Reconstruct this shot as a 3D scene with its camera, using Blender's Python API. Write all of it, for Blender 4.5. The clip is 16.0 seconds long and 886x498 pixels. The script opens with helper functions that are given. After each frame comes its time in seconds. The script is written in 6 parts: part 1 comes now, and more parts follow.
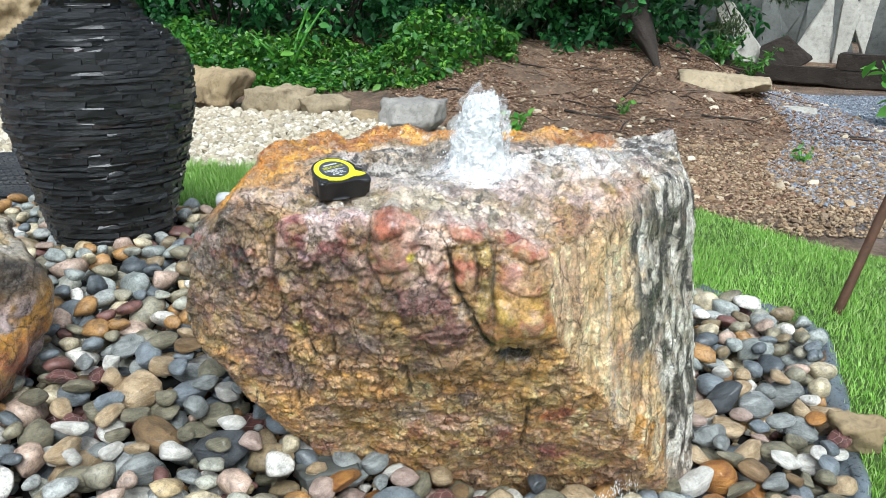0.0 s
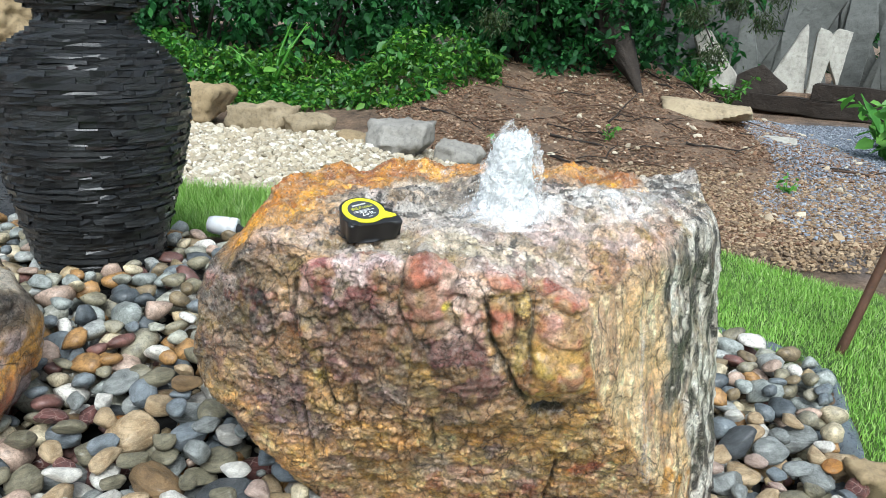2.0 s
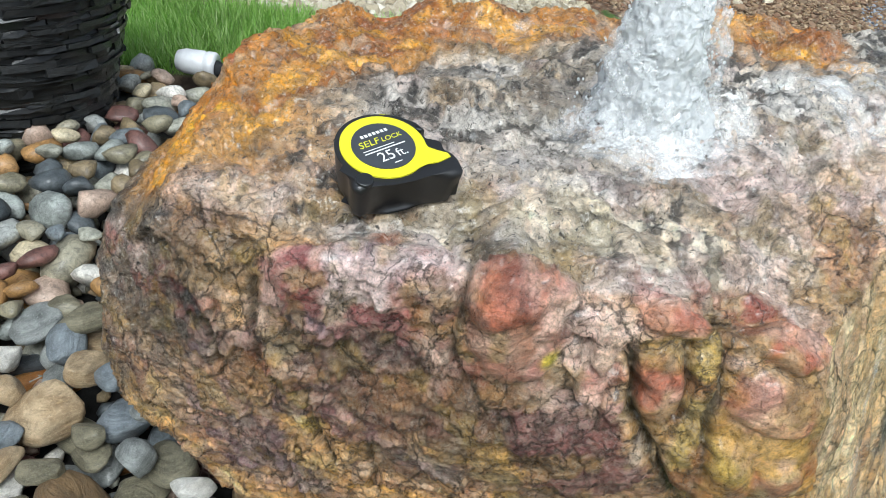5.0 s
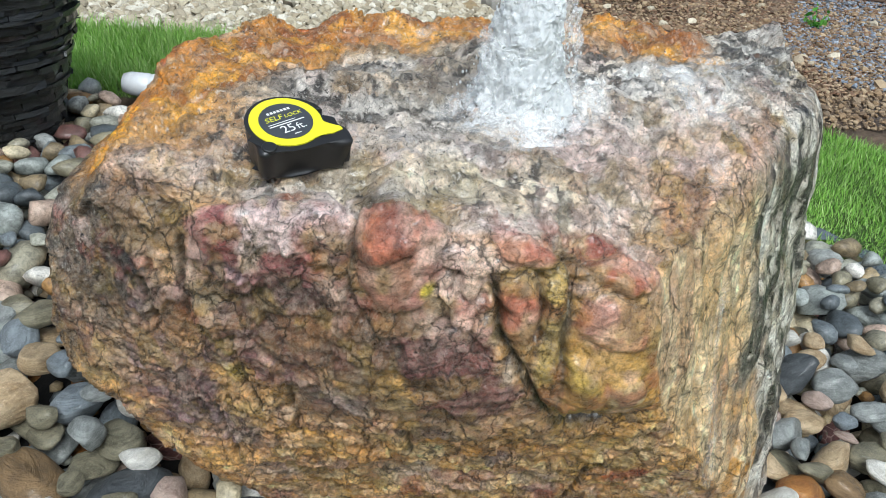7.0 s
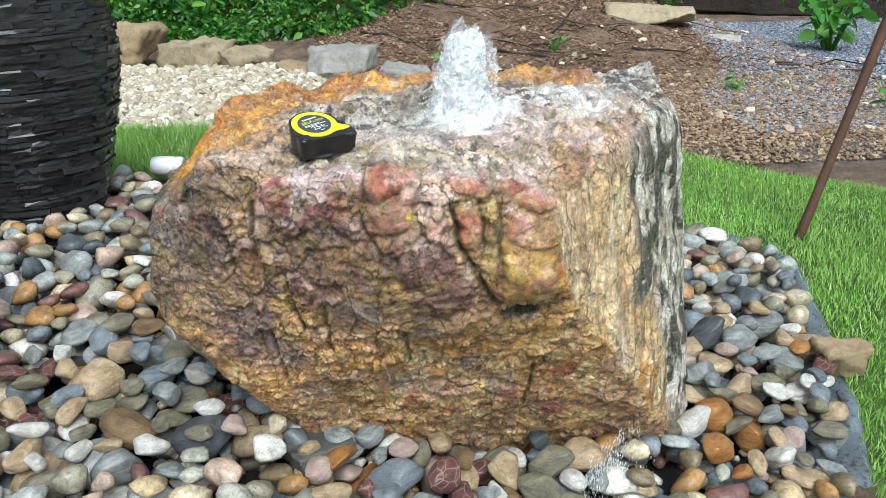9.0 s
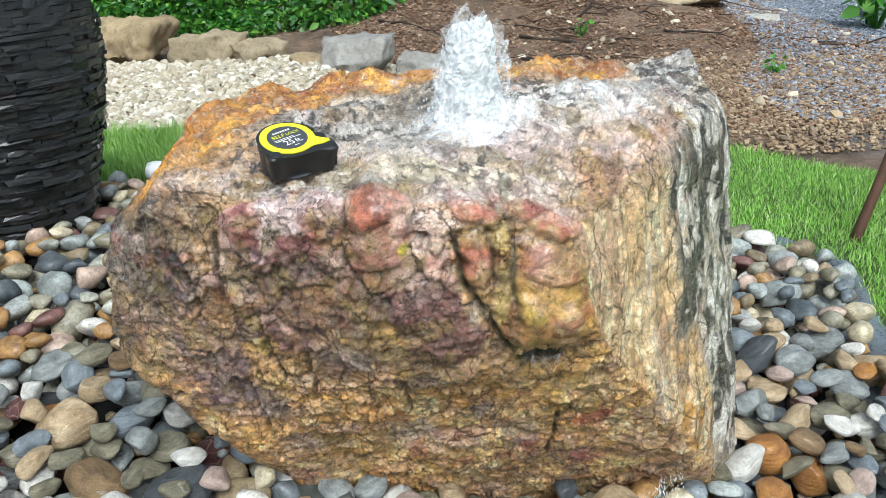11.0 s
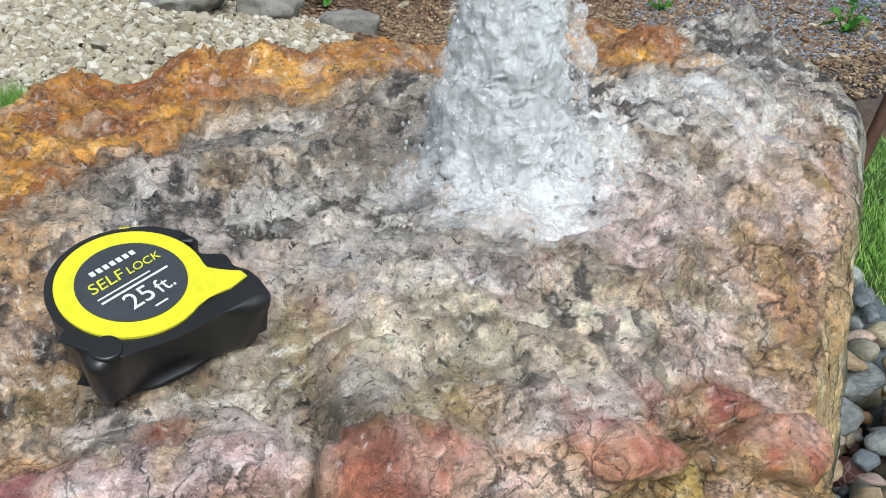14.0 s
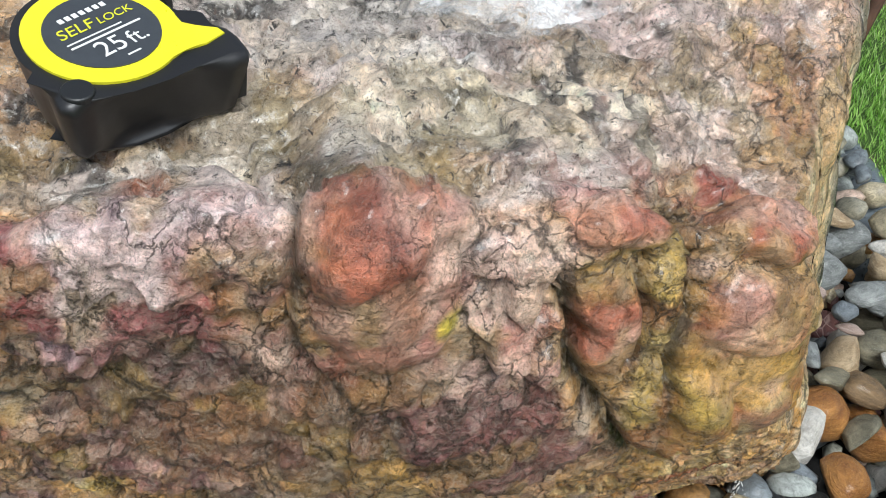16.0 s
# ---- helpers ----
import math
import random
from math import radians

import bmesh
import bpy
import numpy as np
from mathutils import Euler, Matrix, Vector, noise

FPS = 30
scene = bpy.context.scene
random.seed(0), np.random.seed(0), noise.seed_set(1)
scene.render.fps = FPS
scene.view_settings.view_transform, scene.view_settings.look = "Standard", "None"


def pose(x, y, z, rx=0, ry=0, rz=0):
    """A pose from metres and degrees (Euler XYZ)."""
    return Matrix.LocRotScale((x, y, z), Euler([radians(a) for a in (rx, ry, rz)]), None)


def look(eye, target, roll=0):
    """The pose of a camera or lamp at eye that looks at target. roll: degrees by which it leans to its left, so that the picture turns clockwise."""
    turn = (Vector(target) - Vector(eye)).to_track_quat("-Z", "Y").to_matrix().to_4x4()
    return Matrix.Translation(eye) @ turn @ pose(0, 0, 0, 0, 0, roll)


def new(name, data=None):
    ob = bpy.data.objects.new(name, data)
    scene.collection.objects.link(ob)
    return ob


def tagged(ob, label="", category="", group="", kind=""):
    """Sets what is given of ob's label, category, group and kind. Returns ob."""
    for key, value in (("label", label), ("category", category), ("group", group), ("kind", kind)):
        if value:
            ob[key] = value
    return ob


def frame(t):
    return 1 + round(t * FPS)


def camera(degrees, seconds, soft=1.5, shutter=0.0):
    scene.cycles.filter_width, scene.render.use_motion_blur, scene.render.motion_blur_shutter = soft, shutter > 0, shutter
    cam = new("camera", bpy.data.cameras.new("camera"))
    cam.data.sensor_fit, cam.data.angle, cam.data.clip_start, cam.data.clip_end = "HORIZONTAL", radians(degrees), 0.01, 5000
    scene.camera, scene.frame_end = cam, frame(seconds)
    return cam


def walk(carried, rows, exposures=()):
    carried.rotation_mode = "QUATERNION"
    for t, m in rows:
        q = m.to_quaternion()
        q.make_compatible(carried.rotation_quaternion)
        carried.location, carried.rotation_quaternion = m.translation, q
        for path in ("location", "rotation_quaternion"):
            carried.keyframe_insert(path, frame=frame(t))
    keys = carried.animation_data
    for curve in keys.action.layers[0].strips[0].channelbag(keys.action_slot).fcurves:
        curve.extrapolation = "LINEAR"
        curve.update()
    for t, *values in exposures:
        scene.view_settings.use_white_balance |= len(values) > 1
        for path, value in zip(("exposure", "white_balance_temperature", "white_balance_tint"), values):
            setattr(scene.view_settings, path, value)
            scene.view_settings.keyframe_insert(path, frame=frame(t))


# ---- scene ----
import itertools
from mathutils.bvhtree import BVHTree
cam = camera(57.8, 16.0, soft=0.85)
PATH = [
    (0, (0.131, 0.109, 0.84), (0.036, 2.023, 0.269), 0.5),
    (0.5, (0.127, 0.095, 0.843), (0.009, 2.014, 0.29), 1.4),
    (1, (0.114, 0.101, 0.843), (0.003, 2.023, 0.302), 2.5),
    (1.5, (0.081, 0.129, 0.847), (-0.007, 2.052, 0.304), 2.9),
    (2, (0.036, 0.174, 0.862), (0.022, 2.102, 0.33), 2.3),
    (2.5, (0.03, 0.255, 0.862), (0.02, 2.178, 0.312), 1.5),
    (3, (0.054, 0.45, 0.869), (-0.024, 2.355, 0.268), 1.3),
    (3.5, (0.059, 0.574, 0.87), (-0.082, 2.444, 0.174), 2.0),
    (4, (0.042, 0.621, 0.848), (-0.117, 2.443, 0.04), 2.8),
    (4.2, (0.029, 0.639, 0.84), (-0.128, 2.441, -0.013), 2.8),
    (6.3, (-0.08, 0.849, 0.824), (0.113, 2.517, -0.262), 4.5),
    (6.5, (-0.06, 0.777, 0.826), (0.123, 2.498, -0.176), 4.6),
    (7, (0.03, 0.615, 0.832), (0.084, 2.387, -0.096), 2.7),
    (7.5, (0.05, 0.485, 0.838), (0.088, 2.296, -0.01), 1.3),
    (8, (0.022, 0.3, 0.824), (0.099, 2.147, 0.06), -0.2),
    (8.5, (0.024, 0.213, 0.83), (0.144, 2.081, 0.123), -0.9),
    (8.7, (0.025, 0.202, 0.828), (0.137, 2.074, 0.134), -1.3),
    (10.8, (0.049, 0.307, 0.81), (0.101, 2.165, 0.072), -2.4),
    (11, (0.068, 0.387, 0.81), (0.088, 2.251, 0.086), -3.4),
    (11.5, (0.027, 0.545, 0.825), (0.036, 2.413, 0.109), -4.3),
    (12, (-0.096, 0.679, 0.821), (0.065, 2.525, 0.069), -3.6),
    (12.5, (-0.109, 0.774, 0.802), (0.163, 2.588, 0.004), -3.4),
    (13, (-0.091, 0.846, 0.78), (0.189, 2.643, -0.05), -2.8),
    (13.5, (-0.076, 0.894, 0.771), (0.213, 2.679, -0.083), -2.1),
    (14, (-0.023, 0.923, 0.774), (0.381, 2.667, -0.119), -1.4),
    (14.5, (0.008, 0.924, 0.771), (0.48, 2.633, -0.153), -1.1),
    (15, (0.007, 0.906, 0.743), (0.474, 2.548, -0.3), -0.3),
    (15.5, (-0.009, 0.908, 0.728), (0.425, 2.522, -0.369), 0.1),
    (16, (-0.025, 0.905, 0.727), (0.36, 2.503, -0.412), -0.3),
]
walk(cam, [(t, look(eye, target, roll)) for t, eye, target, roll in PATH],
     [(0, 0.56, 5850, 5), (3.5, 0.45, 5900, 4), (4.2, 0.38, 5900, 4), (6.4, 0.0, 5900, 5), (7.5, 0.36, 5850, 4), (8.6, 0.45, 5850, 4), (11.2, 0.48, 5850, 4), (12.5, 0.22, 5950, 5), (13, 0.1, 5950, 6), (14, 0.0, 5950, 6), (15, -0.1, 6050, 7), (16, 0.13, 6050, 7)])

# ---------------------------------------------------------------- world, sun
world = bpy.data.worlds.new("sky")
scene.world = world
world.use_nodes = True
wn = world.node_tree
sky = wn.nodes.new("ShaderNodeTexSky")
sky.sky_type = "NISHITA"
sky.sun_disc = False
sky.sun_elevation = radians(50)
sky.sun_rotation = radians(172)
sky.air_density = 1.0
sky.dust_density = 3.0
wn.nodes["Background"].inputs["Strength"].default_value = 0.135
haze = wn.nodes.new("ShaderNodeHueSaturation")
haze.inputs["Saturation"].default_value = 0.45
wn.links.new(sky.outputs[0], haze.inputs["Color"])
wn.links.new(haze.outputs[0], wn.nodes["Background"].inputs["Color"])
sun_data = bpy.data.lights.new("sun", "SUN")
sun_data.energy = 2.5
sun_data.angle = radians(32)
sun_data.color = (1.0, 0.99, 0.96)
sun = new("sun", sun_data)
sun.matrix_world = look((0.8, -2.1, 4.5), (0.3, 1.4, 0.3))


# ---------------------------------------------------------------- small tools
def smooth(a, b, v):
    s = np.clip((np.asarray(v, float) - a) / (b - a), 0, 1)
    return s * s * (3 - 2 * s)


def hash3(i, j, k, seed):
    h = (i * 374761393 + j * 668265263 + k * 2147483647 + seed * 1274126177) & 0xFFFFFFFF
    h = ((h ^ (h >> 13)) * 1274126177) & 0xFFFFFFFF
    h = ((h ^ (h >> 16)) * 2246822519) & 0xFFFFFFFF
    return ((h ^ (h >> 15)) & 0xFFFFFF) / float(0xFFFFFF)


def vnoise(p, seed=0):
    """Smooth value noise, -1 to 1, at the rows of p."""
    f = np.floor(p)
    i = f.astype(np.int64)
    u = p - f
    u = u * u * u * (u * (u * 6 - 15) + 10)
    out = 0
    for dx in (0, 1):
        for dy in (0, 1):
            for dz in (0, 1):
                w = (u[:, 0] if dx else 1 - u[:, 0]) * (u[:, 1] if dy else 1 - u[:, 1]) * (u[:, 2] if dz else 1 - u[:, 2])
                out = out + w * hash3(i[:, 0] + dx, i[:, 1] + dy, i[:, 2] + dz, seed)
    return out * 2 - 1


def fbm(p, octaves=4, seed=0, gain=0.5):
    out, amp = 0, 1.0
    for o in range(octaves):
        out = out + amp * vnoise(p * 2.03 ** o + 7.7 * o, seed + o)
        amp *= gain
    return out


def worley(p, seed=0):
    """Distance to the nearest cell point, the gap to the second, and the cell's own number."""
    i = np.floor(p).astype(np.int64)
    d1 = np.full(len(p), 9.0)
    d2 = np.full(len(p), 9.0)
    cell = np.zeros(len(p))
    for dx in (-1, 0, 1):
        for dy in (-1, 0, 1):
            for dz in (-1, 0, 1):
                a, b, c = i[:, 0] + dx, i[:, 1] + dy, i[:, 2] + dz
                q = np.stack([a + hash3(a, b, c, seed), b + hash3(a, b, c, seed + 1), c + hash3(a, b, c, seed + 2)], 1)
                d = np.sqrt(((q - p) ** 2).sum(1))
                near = d < d1
                d2 = np.where(near, d1, np.minimum(d2, d))
                cell = np.where(near, hash3(a, b, c, seed + 3), cell)
                d1 = np.where(near, d, d1)
    return d1, d2 - d1, cell


def facets(p, seed=0):
    """Broken faces: each cell leans its own way. Returns the lean's height, the gap to the next cell, two numbers of the cell and the height within it."""
    i = np.floor(p).astype(np.int64)
    d1, d2 = np.full(len(p), 9.0), np.full(len(p), 9.0)
    lean, one, two, rise = [np.zeros(len(p)) for _ in range(4)]
    for dx in (-1, 0, 1):
        for dy in (-1, 0, 1):
            for dz in (-1, 0, 1):
                a, b, c = i[:, 0] + dx, i[:, 1] + dy, i[:, 2] + dz
                h = [hash3(a, b, c, seed + n) for n in range(5)]
                off = p - np.stack([a + h[0], b + h[1], c + h[2]], 1)
                d = np.sqrt((off ** 2).sum(1))
                near = d < d1
                d2 = np.where(near, d1, np.minimum(d2, d))
                d1 = np.where(near, d, d1)
                slope = 2 * (off[:, 0] * (h[3] - 0.5) + off[:, 1] * (h[4] - 0.5) + off[:, 2] * (h[0] - 0.5))
                lean, one, two, rise = np.where(near, slope, lean), np.where(near, h[3], one), np.where(near, h[4], two), np.where(near, off[:, 2], rise)
    return lean, d2 - d1, one, two, rise


def lin(h):
    """A colour from its hex writing, as linear values."""
    c = [int(h[n:n + 2], 16) / 255 for n in (0, 2, 4)]
    return tuple(v / 12.92 if v < 0.04045 else ((v + 0.055) / 1.055) ** 2.4 for v in c)


def ground(x, y):
    """Height of the ground: higher on the left, falling towards the viewer, with an earth bank behind."""
    x, y = np.asarray(x, float), np.asarray(y, float)
    side = 0.21 - 0.16 * smooth(-0.45, 0.75, x)
    near = 0.22 * (np.clip(y, 0.4, 1.9) - 1.9)
    far = 0.03 * (np.clip(y, 1.9, 4.4) - 1.9)
    foot = 4.25 + 0.75 * smooth(0.2, -0.8, x)
    bank = 0.2 * (np.clip(y, foot, 7.6) - foot) * (1 - 0.9 * smooth(1.2, 2.9, x))
    terrace = 0.2 * smooth(-0.05, 0.05, y - 7.75 + 0.75 * (x - 3.3)) * smooth(2.1, 2.6, x)
    return side + near + far + bank + terrace


def zground(x, y):
    return float(ground(x, y))


def mesh_of(name, verts, faces, smooth_shade=True):
    me = bpy.data.meshes.new(name)
    if isinstance(verts, np.ndarray):
        verts = verts.tolist()
    if isinstance(faces, np.ndarray):
        faces = faces.tolist()
    me.from_pydata(verts, [], faces)
    me.update()
    if smooth_shade:
        me.polygons.foreach_set("use_smooth", [True] * len(me.polygons))
    return me


def solid(name, me, material, parent=None, label="", category="", group="", kind=""):
    if material is not None and not me.materials:
        me.materials.append(material)
    ob = new(name, me)
    if parent is not None:
        ob.parent = parent
    return tagged(ob, label, category, group, kind)


def part(name, bm, material, parent, label=""):
    me = bpy.data.meshes.new(name)
    bm.to_mesh(me)
    bm.free()
    return solid(name, me, material, parent, label)


def colour_layer(me, name, rgb):
    layer = me.color_attributes.new(name, "FLOAT_COLOR", "POINT")
    data = np.ones((len(rgb), 4), np.float32)
    data[:, :3] = rgb
    layer.data.foreach_set("color", data.ravel())


def joined(name, pieces, material, label, category, kind="stuff", smooth_shade=False, parent=None):
    """One object out of many (verts, faces) pieces."""
    vs, fs, n = [], [], 0
    for v, f in pieces:
        vs.append(v)
        fs.extend([[i + n for i in face] for face in f])
        n += len(v)
    me = mesh_of(name, np.concatenate(vs), fs, smooth_shade)
    return solid(name, me, material, parent, label, category, "", kind)


def scatter_mesh(name, base_v, base_f, mats, material, label, category, smooth_shade=False, kind="stuff", parent=None):
    """One object out of copies of one base shape (base_v n x 3, base_f m x 3 or m x 4) under the 4 x 4 matrices mats."""
    mats = np.asarray(mats)
    bv = np.c_[base_v, np.ones(len(base_v))]
    v = np.einsum("nij,kj->nki", mats[:, :3, :], bv).reshape(-1, 3)
    f = (np.asarray(base_f)[None] + (np.arange(len(mats)) * len(base_v))[:, None, None]).reshape(-1, len(base_f[0]))
    me = bpy.data.meshes.new(name)
    me.vertices.add(len(v))
    me.vertices.foreach_set("co", v.astype(np.float32).ravel())
    me.loops.add(f.size)
    me.loops.foreach_set("vertex_index", f.astype(np.int32).ravel())
    me.polygons.add(len(f))
    me.polygons.foreach_set("loop_start", np.arange(0, f.size, f.shape[1], dtype=np.int32))
    me.update(calc_edges=True)
    me.polygons.foreach_set("use_smooth", [smooth_shade] * len(f))
    return solid(name, me, material, parent, label, category, "", kind)


def placed(x, y, z, rx, ry, rz, sx, sy, sz):
    """4 x 4 matrices for arrays of places, turns (radians) and scales."""
    x, y, z, rx, ry, rz, sx, sy, sz = np.broadcast_arrays(*[np.asarray(a, float) for a in (x, y, z, rx, ry, rz, sx, sy, sz)])
    ca, sa, cb, sb, cc, sc = np.cos(rx), np.sin(rx), np.cos(ry), np.sin(ry), np.cos(rz), np.sin(rz)
    m = np.zeros((len(x), 4, 4))
    m[:, 0, 0], m[:, 0, 1], m[:, 0, 2] = cc * cb * sx, (cc * sb * sa - sc * ca) * sy, (cc * sb * ca + sc * sa) * sz
    m[:, 1, 0], m[:, 1, 1], m[:, 1, 2] = sc * cb * sx, (sc * sb * sa + cc * ca) * sy, (sc * sb * ca - cc * sa) * sz
    m[:, 2, 0], m[:, 2, 1], m[:, 2, 2] = -sb * sx, cb * sa * sy, cb * ca * sz
    m[:, 0, 3], m[:, 1, 3], m[:, 2, 3], m[:, 3, 3] = x, y, z, 1
    return m


def ico(level):
    bm = bmesh.new()
    bmesh.ops.create_icosphere(bm, subdivisions=level, radius=1.0)
    v = np.array([q.co[:] for q in bm.verts])
    f = np.array([[q.index for q in g.verts] for g in bm.faces])
    bm.free()
    return v, f


def tube(points, radii, sides=8, wobble=0.0, seed=0):
    """A tapered, closed tube along points."""
    rng = np.random.default_rng(seed)
    vs, fs = [], []
    n = len(points)
    for i, p in enumerate(points):
        d = (Vector(points[min(i + 1, n - 1)]) - Vector(points[max(i - 1, 0)])).normalized()
        a = d.orthogonal().normalized() if i == 0 else (a - d * a.dot(d)).normalized()
        b = d.cross(a)
        for s in range(sides):
            ang = 2 * math.pi * s / sides
            r = radii[i] * (1 + wobble * rng.uniform(-1, 1))
            vs.append(Vector(p) + (a * math.cos(ang) + b * math.sin(ang)) * r)
    for i in range(n - 1):
        for s in range(sides):
            t = (s + 1) % sides
            fs.append([i * sides + s, i * sides + t, (i + 1) * sides + t, (i + 1) * sides + s])
    fs.append(list(range(sides))[::-1])
    fs.append([(n - 1) * sides + s for s in range(sides)])
    return np.array([v[:] for v in vs]), fs


# ---------------------------------------------------------------- materials
class Mat:
    """A node material with short names for the nodes that are used most."""

    def __init__(self, name, rough=0.6, metal=0.0, spec=0.5, coat=0.0):
        self.m = bpy.data.materials.new(name)
        self.m.use_nodes = True
        self.nt = self.m.node_tree
        self.b = self.nt.nodes["Principled BSDF"]
        self.set("Roughness", rough), self.set("Metallic", metal), self.set("Specular IOR Level", spec), self.set("Coat Weight", coat)
        self.set("Coat Roughness", 0.08)
        self.tc = self.nt.nodes.new("ShaderNodeTexCoord")
        self.co = self.tc.outputs["Object"]

    def put(self, socket, value):
        if isinstance(value, bpy.types.NodeSocket):
            self.nt.links.new(value, socket)
        elif isinstance(value, (tuple, list)) and len(value) == 3 and socket.type == "RGBA":
            socket.default_value = (*value, 1)
        else:
            socket.default_value = value

    def set(self, key, value):
        self.put(self.b.inputs[key], value)

    def node(self, kind, **values):
        n = self.nt.nodes.new(kind)
        for k, v in values.items():
            self.put(n.inputs[k.replace("_", " ")], v)
        return n

    def shifted(self, by):
        n = self.nt.nodes.new("ShaderNodeVectorMath")
        n.operation = "MULTIPLY_ADD"
        self.put(n.inputs[0], by)
        n.inputs[1].default_value = (13.1, 7.7, 5.3)
        self.put(n.inputs[2], self.co)
        return n.outputs[0]

    def stretched(self, x, y, z, co=None):
        n = self.nt.nodes.new("ShaderNodeVectorMath")
        n.operation = "MULTIPLY"
        self.put(n.inputs[0], co or self.co)
        n.inputs[1].default_value = (x, y, z)
        return n.outputs[0]

    def noise(self, scale, detail=4.0, rough=0.6, co=None, distort=0.0):
        n = self.node("ShaderNodeTexNoise", Vector=co or self.co, Scale=scale, Detail=detail, Roughness=rough, Distortion=distort)
        return n.outputs["Fac"]

    def cells(self, scale, co=None, feature="DISTANCE_TO_EDGE"):
        n = self.nt.nodes.new("ShaderNodeTexVoronoi")
        n.feature = feature
        self.put(n.inputs["Vector"], co or self.co)
        n.inputs["Scale"].default_value = scale
        return n.outputs["Distance"]

    def ramp(self, fac, stops, constant=False):
        n = self.nt.nodes.new("ShaderNodeValToRGB")
        r = n.color_ramp
        if constant:
            r.interpolation = "CONSTANT"
        while len(r.elements) < len(stops):
            r.elements.new(0.5)
        for e, (at, c) in zip(r.elements, stops):
            e.position = at
            e.color = (*c, 1) if isinstance(c, tuple) else (c, c, c, 1)
        self.put(n.inputs[0], fac)
        return n.outputs[0]

    def mix(self, fac, a, b, mode="MIX"):
        n = self.nt.nodes.new("ShaderNodeMix")
        n.data_type, n.blend_type = "RGBA", mode
        self.put(n.inputs[0], fac), self.put(n.inputs[6], a), self.put(n.inputs[7], b)
        return n.outputs[2]

    def math(self, op, a, b):
        n = self.nt.nodes.new("ShaderNodeMath")
        n.operation = op
        self.put(n.inputs[0], a), self.put(n.inputs[1], b)
        return n.outputs[0]

    def bump(self, height, strength=0.4, distance=0.005, normal=None):
        n = self.node("ShaderNodeBump", Height=height, Strength=strength, Distance=distance)
        if normal is not None:
            self.put(n.inputs["Normal"], normal)
        return n.outputs[0]

    def attribute(self, name):
        n = self.nt.nodes.new("ShaderNodeAttribute")
        n.attribute_name = name
        return n.outputs["Color"]

    def random(self):
        return self.nt.nodes.new("ShaderNodeObjectInfo").outputs["Random"]

    def island(self):
        return self.nt.nodes.new("ShaderNodeNewGeometry").outputs["Random Per Island"]


def stone_mat(name, light, dark, rough=0.6, scale=20.0, coat=0.0, relief=0.004, shift="object"):
    """Grainy stone between two colours, with pits and mottling at two scales."""
    k = Mat(name, rough, coat=coat)
    co = k.shifted(k.random() if shift == "object" else k.island())
    big = k.noise(scale * 0.35, 3, co=co)
    fine = k.noise(scale * 3, 6, 0.7, co=co)
    c = k.ramp(big, [(0.3, dark), (0.7, light)])
    c = k.mix(1.0, c, k.ramp(k.noise(scale * 1.1, 5, 0.75, co=co, distort=1.2), [(0.32, 0.6), (0.5, 1.0), (0.68, 1.2)]), "MULTIPLY")
    c = k.mix(0.5, c, k.ramp(fine, [(0.25, tuple(v * 0.45 for v in dark)), (0.5, light), (0.8, tuple(min(1, v * 1.25) for v in light))]))
    k.set("Base Color", c)
    k.set("Roughness", k.ramp(fine, [(0.3, rough * 0.75), (0.7, min(1, rough * 1.3))]))
    k.set("Normal", k.bump(fine, 0.5, relief, k.bump(big, 0.5, relief * 4)))
    return k.m


def pebble_mat(name, light, dark, vein=None):
    """A wet river pebble: faint bands, specks and a smooth sheen."""
    k = Mat(name, 0.5, coat=0.2)
    co = k.shifted(k.random())
    big = k.noise(0.9, 5, 0.65, co=co, distort=0.6)
    fine = k.noise(14, 5, 0.75, co=co)
    band = k.noise(1.8, 4, 0.6, co=k.stretched(0.4, 0.4, 3.0, co), distort=0.4)
    c = k.ramp(big, [(0.36, dark), (0.58, light)])
    c = k.mix(1.0, c, k.ramp(k.noise(1.6, 6, 0.75, co=co, distort=1.0), [(0.3, 0.45), (0.5, 1.0), (0.7, 1.3)]), "MULTIPLY")
    c = k.mix(0.35, c, k.ramp(band, [(0.35, dark), (0.6, light)]))
    c = k.mix(k.ramp(fine, [(0.52, 0.0), (0.72, 0.5)]), c, tuple(min(1, v * 1.5 + 0.05) for v in light))
    c = k.mix(k.ramp(fine, [(0.28, 0.55), (0.42, 0.0)]), c, tuple(v * 0.4 for v in dark))
    if vein:
        c = k.mix(k.ramp(k.cells(1.4, co), [(0.0, 0.8), (0.05, 0.0)]), c, vein)
    k.set("Base Color", c)
    k.set("Roughness", k.ramp(big, [(0.3, 0.35), (0.7, 0.7)]))
    k.set("Normal", k.bump(fine, 0.5, 0.05, k.bump(band, 0.35, 0.12)))
    return k.m


